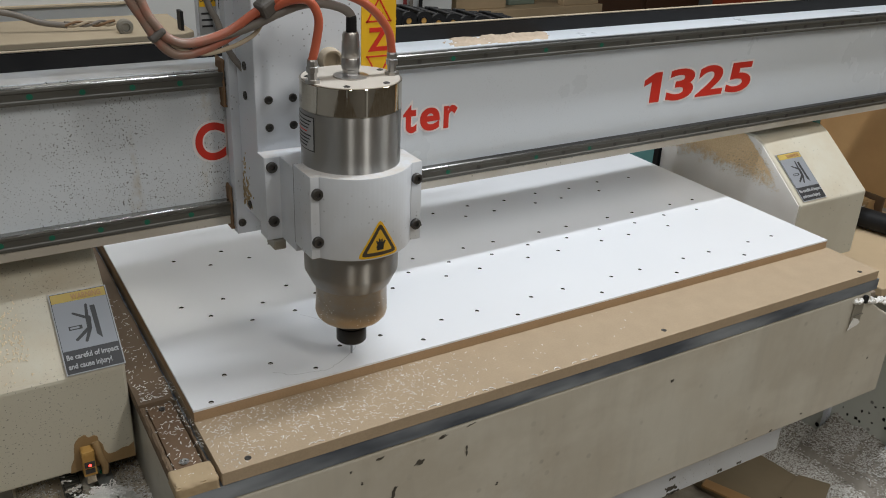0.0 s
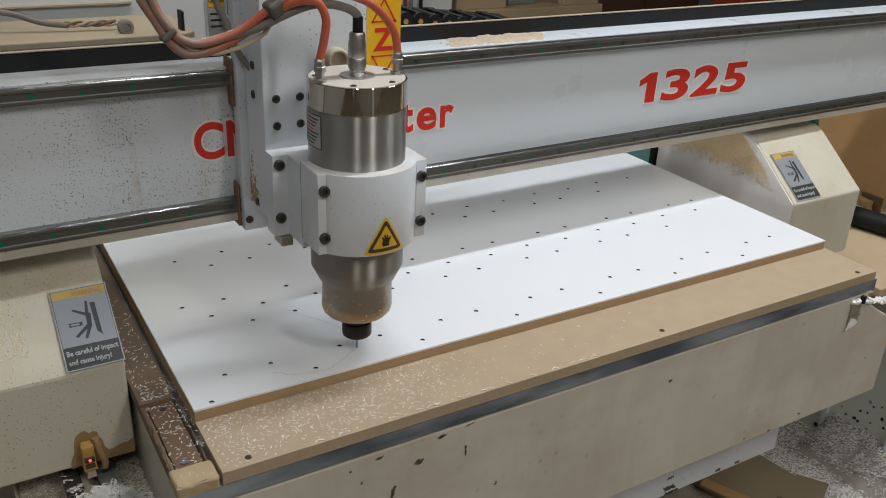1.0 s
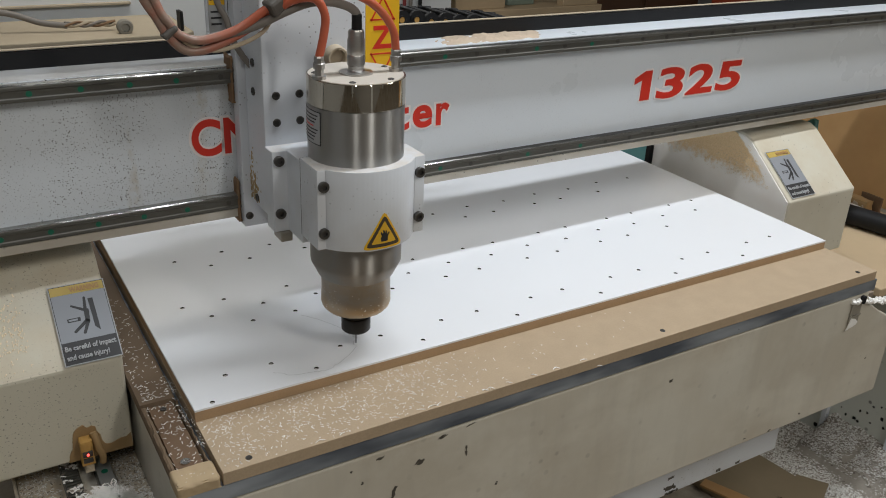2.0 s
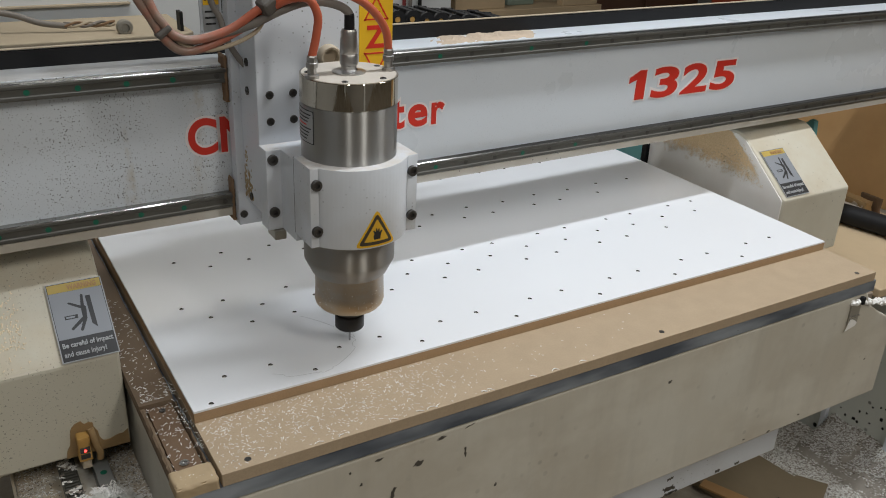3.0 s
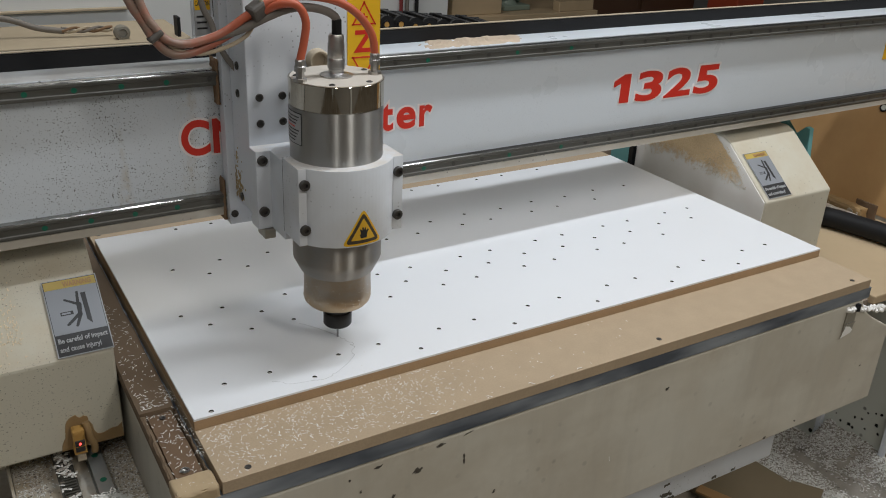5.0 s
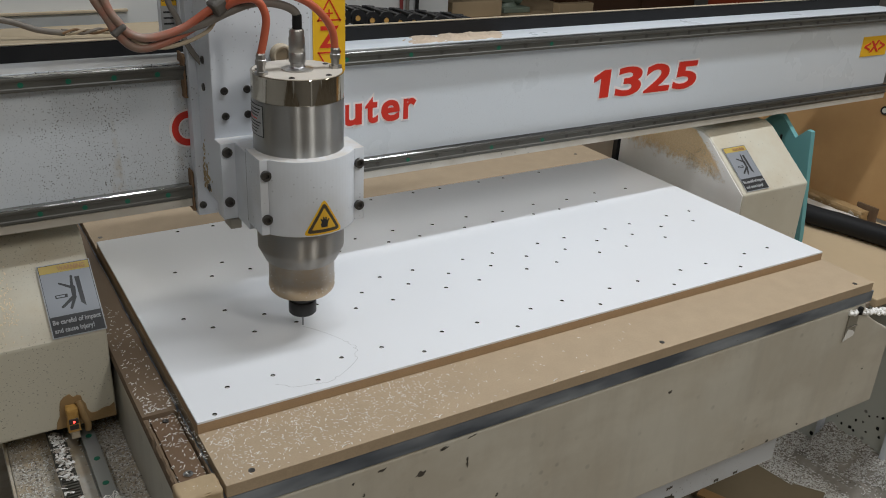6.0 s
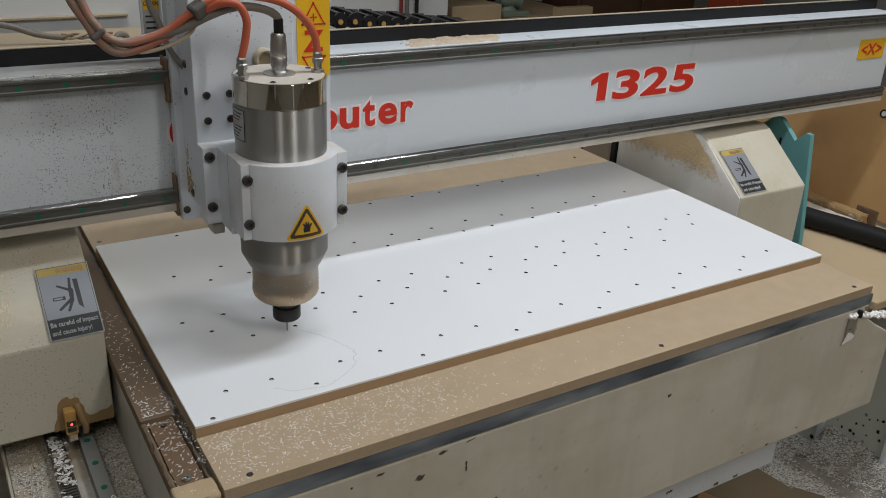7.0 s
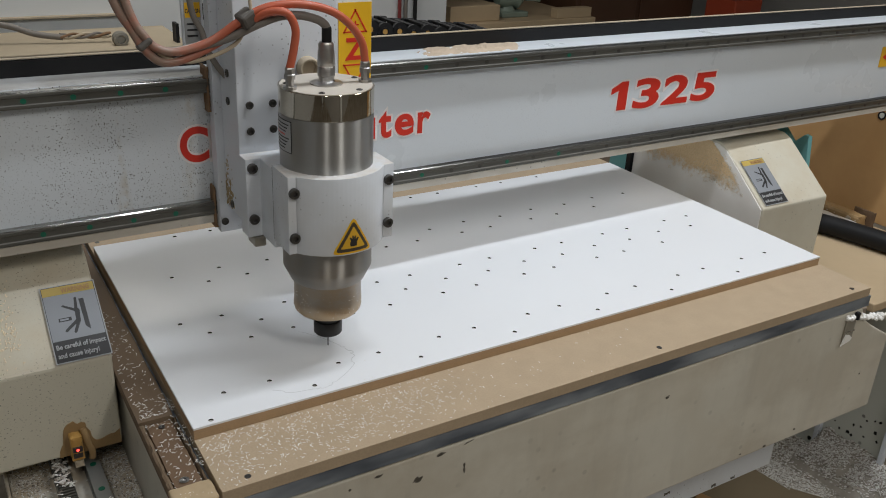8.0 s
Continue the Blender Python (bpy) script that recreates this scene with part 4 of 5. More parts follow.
    part("water_hose", tube(B(), [(-0.055, -0.012, 1.236), (-0.0485, -0.012, 1.262), (-0.0460, -0.012, 1.285), (-0.054, -0.011, 1.3025), (-0.067, -0.008, 1.307), (-0.085, 0.006, 1.300), (-0.112, 0.026, 1.277), (-0.148, 0.03, 1.2575), (-0.180, 0.03, 1.2465), (-0.203, 0.03, 1.2475), (-0.220, 0.032, 1.264), (-0.231, 0.036, 1.285), (-0.246, 0.04, 1.315), (-0.262, 0.05, 1.38)], 0.0052, 14), M_ORANGE, t, "glossy orange water hose", 60)
    part("water_hose", tube(B(), [(0.052, -0.008, 1.236), (0.0475, -0.008, 1.262), (0.031, -0.008, 1.2855), (0.008, -0.008, 1.3025), (-0.020, -0.006, 1.3115), (-0.050, 0.0, 1.3135), (-0.080, 0.006, 1.3085), (-0.108, 0.016, 1.292), (-0.142, 0.024, 1.269), (-0.182, 0.026, 1.2585), (-0.206, 0.028, 1.264), (-0.219, 0.030, 1.279), (-0.230, 0.034, 1.30), (-0.245, 0.044, 1.36)], 0.0052, 14), M_ORANGE, t, "dust-faded orange water hose", 60)
    part("power_cable", tube(B(), [(0.001, 0, 1.278), (-0.001, 0, 1.286), (-0.012, 0.001, 1.2935), (-0.034, 0.003, 1.299), (-0.060, 0.005, 1.2985), (-0.088, 0.012, 1.288), (-0.118, 0.022, 1.273), (-0.155, 0.028, 1.2630), (-0.188, 0.031, 1.2580), (-0.213, 0.034, 1.266), (-0.2275, 0.040, 1.288), (-0.2420, 0.047, 1.325), (-0.258, 0.054, 1.385)], 0.0055, 12), M_GREY_CABLE, t, "dusty grey power cable", 60)
    part("thin_wire", tube(B(), [(-0.094, 0.024, 1.292), (-0.100, 0.026, 1.277), (-0.110, 0.028, 1.263), (-0.134, 0.03, 1.251), (-0.166, 0.03, 1.2445), (-0.190, 0.03, 1.250), (-0.204, 0.03, 1.258)], 0.0028, 8), M_DUSTY, t, "thin beige wire", 60)
    part("thin_wire", tube(B(), [(-0.098, 0.012, 1.40), (-0.096, 0.010, 1.33), (-0.095, 0.010, 1.30), (-0.104, 0.018, 1.284)], 0.0022, 8), M_DUSTY, t, "thin beige wire", 60)
    part("conduit", tube(B(), [(-0.134, 0.15, 1.38), (-0.128, 0.15, 1.29), (-0.116, 0.148, 1.258), (-0.111, 0.146, 1.235), (-0.100, 0.142, 1.212), (-0.088, 0.138, 1.195)], 0.0042, 10), M_GREY_CABLE, t, "thin grey conduit", 60)
    tp = box(B(), -0.011, 0.011, -0.008, 0.012, -0.009, 0.010, 0.004)
    tp.transform(pose(-0.098, 0.012, 1.296, 8, -30, 12))
    part("tape_wrap", tp, M_TAPE, t, "grey tape round the hoses")
    tp = box(B(), -0.004, 0.004, -0.009, 0.009, -0.011, 0.009, 0.003)
    tp.transform(pose(-0.2185, 0.031, 1.270, 0, 52, 0))
    part("cable_tie", tp, M_TAPE, t, "black tie round the bundle")
    # axis sign
    z = part("axis_sign", box(B(), 0.0895, 0.1435, 0.1560, 0.1575, 1.165, 1.287), M_YELLOW, t, "yellow axis sign with red marks")
    def frame_tri(cy, up):
        bm = B()
        s, th = 0.040, 0.0022
        h = s * sqrt(3) / 2
        c = [(-s / 2, 0), (s / 2, 0), (0, h)]
        for i in range(3):
            p, q = Vector(c[i]), Vector(c[(i + 1) % 3])
            d = (q - p).normalized()
            nrm = Vector((-d.y, d.x)) * th
            prism(bm, [tuple(p), tuple(q), tuple(q + nrm), tuple(p + nrm)], 2, 0, 0.0006)
        bm.transform(pose(0.1165, 0.1561, cy, 90) @ Matrix.Diagonal((1, 1 if up else -1, 1, 1)))
        part("printed_triangle", bm, M_RED, z)
    frame_tri(1.243, True)
    frame_tri(1.196, False)
    cross = prism(B(), [(-0.006, -0.001), (0.006, -0.001), (0.006, 0.001), (-0.006, 0.001)], 2, 0, 0.0006)
    cross.transform(pose(0.1165, 0.1561, 1.2545, 90))
    part("printed_bar", cross, M_RED, z)
    cross = prism(B(), [(-0.001, -0.006), (0.001, -0.006), (0.001, 0.006), (-0.001, 0.006)], 2, 0, 0.0007)
    cross.transform(pose(0.1165, 0.1561, 1.2545, 90))
    part("printed_bar", cross, M_RED, z)
    letters("lettering", "Z", 0.045, M_RED, z, pose(0.0995, 0.1558, 1.2035, 90), 0.0012, 0, 0.0005, 0.033)
    # printed notice beside the plate
    b = part("side_bracket", box(B(), -0.134, -0.1045, 0.176, 0.182, 1.222, 1.40, 0.001), M_WHITE, t, "white sheet-metal bracket")
    n = part("notice", box(B(), -0.131, -0.108, 0.1748, 0.1755, 1.235, 1.310), M_PAPER, b, "small printed caution notice")
    part("notice_head", box(B(), -0.130, -0.109, 0.1742, 0.1747, 1.272, 1.292), M_YELLOW, n)
    letters("lettering", "CAUTION", 0.008, M_INK, n, pose(-0.1295, 0.1741, 1.278, 90), 0.0002, 0, 0.0002, 0.020)
    for k in range(3):
        part("printed_bar", box(B(), -0.128, -0.114, 0.1742, 0.1747, 1.262 - 0.008 * k, 1.2645 - 0.008 * k), M_INK, n)


def carriage():
    t = thing("spindle_carriage", "white router carriage with a stainless water-cooled spindle", "machine")
    plate = part("back_plate", box(B(), -0.103, 0.145, 0.158, 0.180, 0.957, 1.40, 0.001), M_WHITE, t, "white painted carriage plate, grimy edges")
    slide = part("slide_panel", box(B(), -0.092, 0.056, 0.088, 0.156, 1.00, 1.40, 0.0015), M_WHITE, t)
    br = B()
    prism(br, [(-0.0935, 0.060), (-0.0725, 0.060), (-0.0725, 0.012), (0.080, 0.012), (0.080, 0.0875), (-0.0935, 0.0875)], 2, 0.985, 1.100, 0.001)
    bracket = part("bracket", br, M_WHITE, t)
    cl = B()
    pts = [(0.079, 0.010), (0.079, -0.045), (0.0632, -0.045)]
    for k in range(25):
        a = radians(-36 - 108 * k / 24)
        pts.append((0.078 * cos(a), 0.078 * sin(a)))
    pts += [(-0.0632, -0.045), (-0.0745, -0.045), (-0.0745, 0.010)]
    prism(cl, pts, 2, 0.998, 1.106, 0.0012)
    clamp = part("clamp", cl, M_WHITE, t, "white cast spindle clamp", 35)
    bm = lathe(B(), [(0.0625, 0.999), (0.0625, 1.176)], (0, 0, 0), "z", 72)
    spindle = part("spindle_body", bm, M_SPINDLE, t, "brushed stainless steel spindle body", 30)
    head = part("spindle_head", lathe(B(), [(0.0622, 1.1762), (0.0628, 1.177), (0.0628, 1.2100), (0.0625, 1.2105), (0.060, 1.2105)], (0, 0, 0), "z", 72), M_CHROME, spindle, "polished steel band", 30)
    part("cap", lathe(B(), [(0.0602, 1.2100), (0.0602, 1.2112), (0, 1.2112)], (0, 0, 0), "z", 72), M_CAP, spindle, "dusty steel cap")
    part("nose", lathe(B(), [(0, 0.935), (0.0505, 0.935), (0.0525, 0.9365), (0.0600, 0.9520), (0.0620, 0.956), (0.0622, 0.959), (0.0622, 0.9985)], (0, 0, 0), "z", 72), M_NOSE, spindle, "dull dusty steel spindle nose", 30)
    part("collar", lathe(B(), [(0, 0.8790), (0.034, 0.8790), (0.0430, 0.8815), (0.0470, 0.8860), (0.0485, 0.8920), (0.0485, 0.9050), (0.0481, 0.9060), (0.0480, 0.9355), (0, 0.9356)], (0, 0, 0), "z", 56, 0.02), M_COLLAR, spindle, "steel collar caked in wood dust", 30)
    part("neck", lathe(B(), [(0.016, 0.862), (0.018, 0.863), (0.018, 0.8795)], (0, 0, 0), "z", 28), M_NUT, spindle, "", 30)
    part("collet_nut", lathe(B(), [(0, 0.8412), (0.012, 0.8412), (0.0190, 0.8418), (0.0208, 0.8440), (0.0208, 0.8610), (0.0198, 0.8632), (0.012, 0.8640), (0, 0.8640)], (0, 0, 0), "z", 36), M_NUT, spindle, "black collet nut", 30)
    part("cutter", lathe(B(), [(0, 0.8155), (0.0013, 0.816), (0.0016, 0.83), (0.0016, 0.8420), (0, 0.8420)], (0, 0, 0), "z", 10), M_TOOL, spindle, "thin carbide cutter", 30)
    details(t, plate, slide, bracket, clamp, spindle)
    return t


CARRIAGE = carriage()


# ---- behind and beside the machine ----
def back_cabinet():
    t = thing("low_cabinet", "dusty cream cabinet behind the machine, top covered in sawdust", "cabinet")
    part("body", box(B(), -1.6, 0.685, 2.42, 2.81, 0.0, 0.775, 0.004), M_CREAM, t)
    part("top", prism(B(), [(-1.62, 2.40), (0.655, 2.40), (0.70, 2.44), (0.70, 2.83), (-1.62, 2.83)], 2, 0.776, 0.80, 0.004), M_DUSTTOP, t, "top buried in tan dust")
    part("edge_post", box(B(), 0.655, 0.667, 2.45, 2.50, 0.80, 0.872), M_BLACK, t)
    solid("trim", box(B(), -1.9, 0.60, 3.025, 3.049, 0.811, 0.821, 0.002), M_DUSTY, "dusty ledge along the pale wall", "ledge", kind="structure")
    k = thing("cable_knob", "grey cable with bare twisted wires and a round knob", "cable")
    part("cable", tube(B(), [(-0.9, 2.62, 0.86), (-0.25, 2.62, 0.90), (0.05, 2.60, 0.875), (0.18, 2.58, 0.835), (0.27, 2.56, 0.822)], 0.011, 10), M_GREY_CABLE, k, "", 60)
    for a, c in ((0.0, M_GREY_CABLE), (2.1, M_DUSTY), (4.2, M_RUST)):
        pts = [(0.26 + 0.022 * i, 2.56 - 0.002 * i + 0.009 * sin(a + i * 1.1), 0.826 + 0.008 * cos(a + i * 1.1)) for i in range(9)]
        part("bare_wire", tube(B(), pts, 0.005, 6, 4), c, k, "", 60)
    part("knob", lathe(B(), [(0, -0.02), (0.028, -0.02), (0.030, 0.0), (0.026, 0.012), (0.016, 0.014), (0.014, 0.006), (0, 0.006)], (0.455, 2.47, 0.822), "y", 20), M_KNOB, k, "grimy round metal knob", 40)


def far_corner():
    """What stands past the end of the beam: a wooden bench with a vice, a black block for the unlit corner, a brown
    cupboard.
    """
    t = thing("work_bench", "raw wooden bench with a pale box on it", "bench")
    part("top", box(B(), 2.24, 3.25, 3.05, 3.7, 0.635, 0.690, 0.004), M_WOOD, t)
    for x in (2.28, 3.16):
        part("leg", box(B(), x, x + 0.06, 3.1, 3.16, 0, 0.635), M_WOOD, t)
        part("leg", box(B(), x, x + 0.06, 3.6, 3.66, 0, 0.635), M_WOOD, t)
    solid("wooden_box", box(B(), 2.28, 2.60, 3.10, 3.42, 0.6905, 0.775, 0.004), M_WOOD, "pale wooden box standing on the bench", "box")
    v = thing("bench_vice", "grey-green painted cast bench vice", "vice")
    part("base", box(B(), 2.66, 2.84, 3.16, 3.32, 0.6905, 0.72, 0.006), M_VICE, v)
    part("body", lathe(B(), [(0, -0.09), (0.035, -0.09), (0.055, -0.04), (0.048, 0.01), (0.060, 0.04), (0.034, 0.075), (0, 0.08)], (2.76, 3.24, 0.785), "x", 20), M_VICE, v, "", 40)
    part("neck", lathe(B(), [(0.055, 0.719), (0.035, 0.745), (0.035, 0.770), (0, 0.770)], (2.74, 3.24, 0), "z", 18), M_VICE, v, "", 40)
    part("screw_handle", tube(B(), [(2.84, 3.20, 0.785), (2.88, 3.18, 0.785), (2.92, 3.17, 0.780)], 0.012, 8), M_VICE, v)
    solid("wood_offcut", box(B(), 2.97, 3.22, 3.06, 3.12, 0.6905, 0.745, 0.003), M_WOOD, "pale wooden offcut lying on the bench", "wood")
    # Featureless black block that stands in for the corner's darkness.
    solid("dark_backdrop", box(B(), 2.3, 3.6, 3.9, 4.3, 0.0, 1.9, 0.01), M_BLACK, "plain black block added for the darkness of the unlit corner", "rack")
    c = thing("brown_cupboard", "brown wooden cupboard half in shade", "cupboard")
    part("body", box(B(), 3.30, 4.30, 3.30, 3.85, 0.0, 1.35, 0.006), M_CUPBOARD, c)
    part("door", box(B(), 3.33, 3.78, 3.285, 3.299, 0.05, 1.30, 0.003), M_CUPBOARD, c)
    part("door", box(B(), 3.82, 4.27, 3.285, 3.299, 0.05, 1.30, 0.003), M_CUPBOARD, c)
    solid("red_crate", box(B(), 4.31, 4.56, 2.95, 3.2, 0.0, 0.76, 0.01), M_CRATE, "faded red-orange crate beside the cupboard", "crate")
    for x, m in ((1.94, M_RED_CABLE), (1.975, M_GREY_CABLE), (2.03, M_BLACK)):
        solid("wall_cable", tube(B(), [(x, 3.03, 2.6), (x + 0.01, 3.02, 1.6), (x - 0.01, 3.025, 0.9), (x, 3.03, 0.4)], 0.010, 8), m, "cable hanging down the wall", "cable", "cables on the wall", smooth=60)


def right_side():
    b = thing("side_bench", "low rough bench of pale planks beside the machine", "bench")
    part("plank", box(B(), 1.53, 1.71, 0.04, 1.7, 0.600, 0.622, 0.003), M_WOOD, b)
    part("plank", box(B(), 1.713, 1.98, 0.0, 1.7, 0.600, 0.618, 0.003), M_WOOD, b)
    part("side_panel", box(B(), 1.80, 1.815, 0.06, 1.6, 0.0, 0.599), M_SPOTTED, b, "grey side panel with black grime spots")
    rnd = random.Random(12)
    for y, z, w in ((0.205, 0.118, 2), (0.152, 0.138, 4), (0.163, 0.108, 6), (0.151, 0.105, 4), (0.188, 0.104, 4), (0.080, 0.127, 4), (0.132, 0.144, 3), (0.249, 0.052, 7), (0.266, 0.02, 6), (0.084, 0.186, 4), (0.099, 0.182, 3), (0.117, 0.121, 3), (0.09, 0.15, 5), (0.12, 0.17, 3)):
        part("grime_spot", prism(B(), [(y + cos(k * pi / 4) * w * rnd.uniform(0.0006, 0.0013), z + sin(k * pi / 4) * w * rnd.uniform(0.0006, 0.0014)) for k in range(8)], 0, 1.7988, 1.8002), M_BLACK, b)
    for y in (0.235, 0.045):
        part("post", box(B(), 1.785, 1.7995, y, y + 0.014, 0.0, 0.599, 0.001), M_WHITE, b)
    solid("duct_hose", tube(B(), [(1.74, 1.3, 0.6465), (1.75, 0.8, 0.6465), (1.772, 0.46, 0.6465), (1.805, 0.33, 0.6465), (1.835, 0.20, 0.6465), (1.86, 0.04, 0.646), (1.88, -0.2, 0.62)], 0.026, 20), M_BLACK, "thick black dust hose lying on the bench", "hose", smooth=60)
    solid("timber_offcut", worn_box(1.868, 1.905, 0.30, 0.75, 0.6185, 0.640, 0.02, 0.0012, 6), M_WHITE, "whitewashed timber offcut lying on the bench", "wood")
    plank = solid("brown_plank", worn_box(1.910, 1.945, 0.352, 0.66, 0.6185, 0.654, 0.008, 0.0015, 8), M_GLUE, "rough reddish brown plank smeared with filler", "wood")
    rnd2 = random.Random(15)
    for k in range(9):
        w = 0.009 if k == 3 else rnd2.uniform(0.001, 0.003)
        y = 0.385 if k == 3 else rnd2.uniform(0.36, 0.56)
        part("filler_smear", prism(B(), [(y + cos(a * pi / 5) * w * rnd2.uniform(0.7, 1.2), 0.640 + sin(a * pi / 5) * w * rnd2.uniform(0.5, 0.9)) for a in range(10)], 0, 1.9085, 1.9096), M_DUSTY, plank)
    solid("dark_batten", worn_box(1.948, 1.958, 0.335, 0.40, 0.6185, 0.664, 0.008, 0.001, 9), M_DARK_WOOD, "dark brown batten end standing on the bench", "wood")
    bm = prism(B(), [(0.06, 0.0), (1.25, 0.0), (1.25, 0.34), (0.06, 0.36)], 0, 0.0, 0.018, 0.002)
    bm.transform(pose(2.0, 0, 0.6185, 0, 7, 0))
    sheet = solid("brown_sheet", bm, M_BROWN_SHEET, "large brown hardboard sheet leaning upright", "board")
    for name, prof, mat, label in (("grommet", [(0.0075, 0.0), (0.0115, 0.0), (0.0118, 0.0018), (0.0100, 0.0024), (0.0075, 0.0012)], M_BLACK, "black rim of a round hole"), ("hole_plug", [(0.0, 0.0), (0.0078, 0.0), (0.0078, 0.0006), (0.0, 0.0006)], M_SPOTTED, "pale plug in the hole")):
        ring = lathe(B(), prof, (0, 0, 0), "x", 24)
        ring.transform(pose(2.0, 0, 0.6185, 0, 7, 0) @ pose(-0.0005, 0.4395, 0.286) @ Matrix.Diagonal((-1, 1, 1, 1)))
        bmesh.ops.recalc_face_normals(ring, faces=ring.faces)
        part(name, ring, mat, sheet, label)
    bm = prism(B(), [(0.985, 0.623), (0.985, 0.80), (0.48, 0.82), (0.48, 0.905), (0.430, 0.948), (0.410, 0.946), (0.362, 0.903), (0.334, 0.930), (0.322, 0.928), (0.290, 0.68), (0.285, 0.623)], 0, 1.565, 1.579, 0.001)
    t = solid("foam_board", bm, M_TEAL, "broken teal foam board standing on the bench", "board")
    # Board added to fill the shaded gap behind the right carriage.
    back = solid("shade_panel", box(B(), 1.595, 1.611, 0.72, 1.69, 0.6225, 0.86, 0.002), M_SHADE_BOARD, "added grey-brown board, shade put into its colour", "board")
    part("strap", box(B(), 1.5935, 1.5948, 1.155, 1.162, 0.6225, 0.859), M_BLACK, back, "narrow black strap")
    for k in range(3):
        part("printed_bar", box(B(), 1.5638, 1.5646, 0.398 + 0.012 * k, 0.404 + 0.012 * k, 0.83 + 0.01 * k, 0.90 - 0.006 * k), M_INK, t)


def apron_marks():
    random.seed(5)
    t = thing("paint_chips", "dark flaked patches on the cream apron", "paint damage")
    for x, z, w, h, a in ((0.340, 0.712, 0.005, 0.019, 0), (0.263, 0.716, 0.024, 0.011, 18), (0.229, 0.681, 0.010, 0.022, -14), (0.732, 0.709, 0.013, 0.007, 12), (0.396, 0.631, 0.007, 0.006, 0), (0.205, 0.745, 0.016, 0.006, 10), (0.30, 0.748, 0.020, 0.005, 12), (0.345, 0.753, 0.016, 0.004, 12), (1.02, 0.512, 0.012, 0.006, 0), (0.165, 0.74, 0.006, 0.005, 0), (0.18, 0.715, 0.005, 0.004, 0), (0.95, 0.517, 0.008, 0.004, 0), (1.10, 0.525, 0.007, 0.005, 0), (1.27, 0.60, 0.005, 0.004, 0)):
        bm = B()
        for j in range(3):
            n, cx, cy = 9, random.uniform(-0.25, 0.25) * w, random.uniform(-0.35, 0.35) * h
            prism(bm, [(cx + cos(2 * pi * k / n) * w * random.uniform(0.06, 0.42), cy + sin(2 * pi * k / n) * h * random.uniform(0.05, 0.36)) for k in range(n)], 2, 0, 0.0005 + 0.0002 * j)
        bm.transform(pose(x, -0.1101, z, 90) @ pose(0, 0, 0, 0, 0, a))
        part("flake", bm, M_FLAKE, t)
    for k in range(26):
        x, z, w = random.uniform(0.35, 1.10), random.choice((0.497, 0.43, 0.405)) + random.uniform(-0.012, 0.008), random.uniform(0.008, 0.03)
        pts = [(x + (i / 6 - 0.5) * w, z + random.uniform(0.0, 0.004) + (0.0 if i % 2 else 0.001)) for i in range(7)] + [(x + (0.5 - i / 6) * w, z - random.uniform(0.0, 0.004)) for i in range(7)]
        part("flake", prism(B(), pts, 1, -0.0558, -0.0549), M_FLAKE, t)


def corner_wiring():
    t = thing("torn_corner", "torn metal tab packed with white chips at the bed's corner", "debris")
    rnd = random.Random(6)
    bm = B()
    for k in range(34):
        u = k / 33
        w = rnd.uniform(0.002, 0.0048)
        lump = box(B(), -w * 1.5, w * 1.5, -w, w, -w * 0.9, w * 0.9, w * 0.45)
        lump.transform(pose(1.178 + 0.17 * u, -0.112 + rnd.uniform(-0.004, 0.003) + 0.02 * u, 0.748 - 0.045 * u + rnd.uniform(-0.003, 0.003), rnd.uniform(0, 60), rnd.uniform(-30, 50), rnd.uniform(0, 90)))
        me = bpy.data.meshes.new("lump")
        lump.to_mesh(me)
        lump.free()
        bm.from_mesh(me)
        bpy.data.meshes.remove(me)
    tagged(part("packed_chips", bm, M_CHIP, t, "packed white chips"), kind="stuff")
    part("bare_tab", box(B(), 1.176, 1.204, -0.1135, -0.1105, 0.700, 0.742, 0.001), M_TAB, t, "scratched bare metal tab")
    part("tab_fold", box(B(), 1.175, 1.205, -0.1150, -0.1136, 0.716, 0.7185, 0.0004), M_NICKEL, t)
    part("torn_paper", prism(B(), [(1.171, 0.690), (1.184, 0.6935), (1.197, 0.696), (1.201, 0.702), (1.193, 0.709), (1.180, 0.713)], 1, -0.1152, -0.1138), M_CHIP, t)
    part("dark_clip", box(B(), 1.196, 1.203, -0.120, -0.112, 0.742, 0.757, 0.001), M_BLACK, t)
    c = thing("cardboard_box", "flattened brown cardboard box on the floor", "cardboard")
    part("panel", prism(B(), [(1.29, 0.33), (1.53, 0.33), (1.56, 0.10), (1.36, 0.03)], 2, 0.0, 0.022, 0.002), M_CARD, c)
    flap = prism(B(), [(1.44, 0.10), (1.555, 0.135), (1.60, 0.07), (1.50, 0.02)], 2, 0.0, 0.005)
    flap.transform(pose(0, 0, 0.0235))
    part("flap", flap, M_CARD, c)
    solid("wood_strip", prism(B(), [(1.295, 0.225), (1.325, 0.235), (1.385, 0.10), (1.35, 0.09)], 2, 0.0232, 0.030, 0.001), M_BROWN, "orange-brown strip lying on the cardboard", "wood")



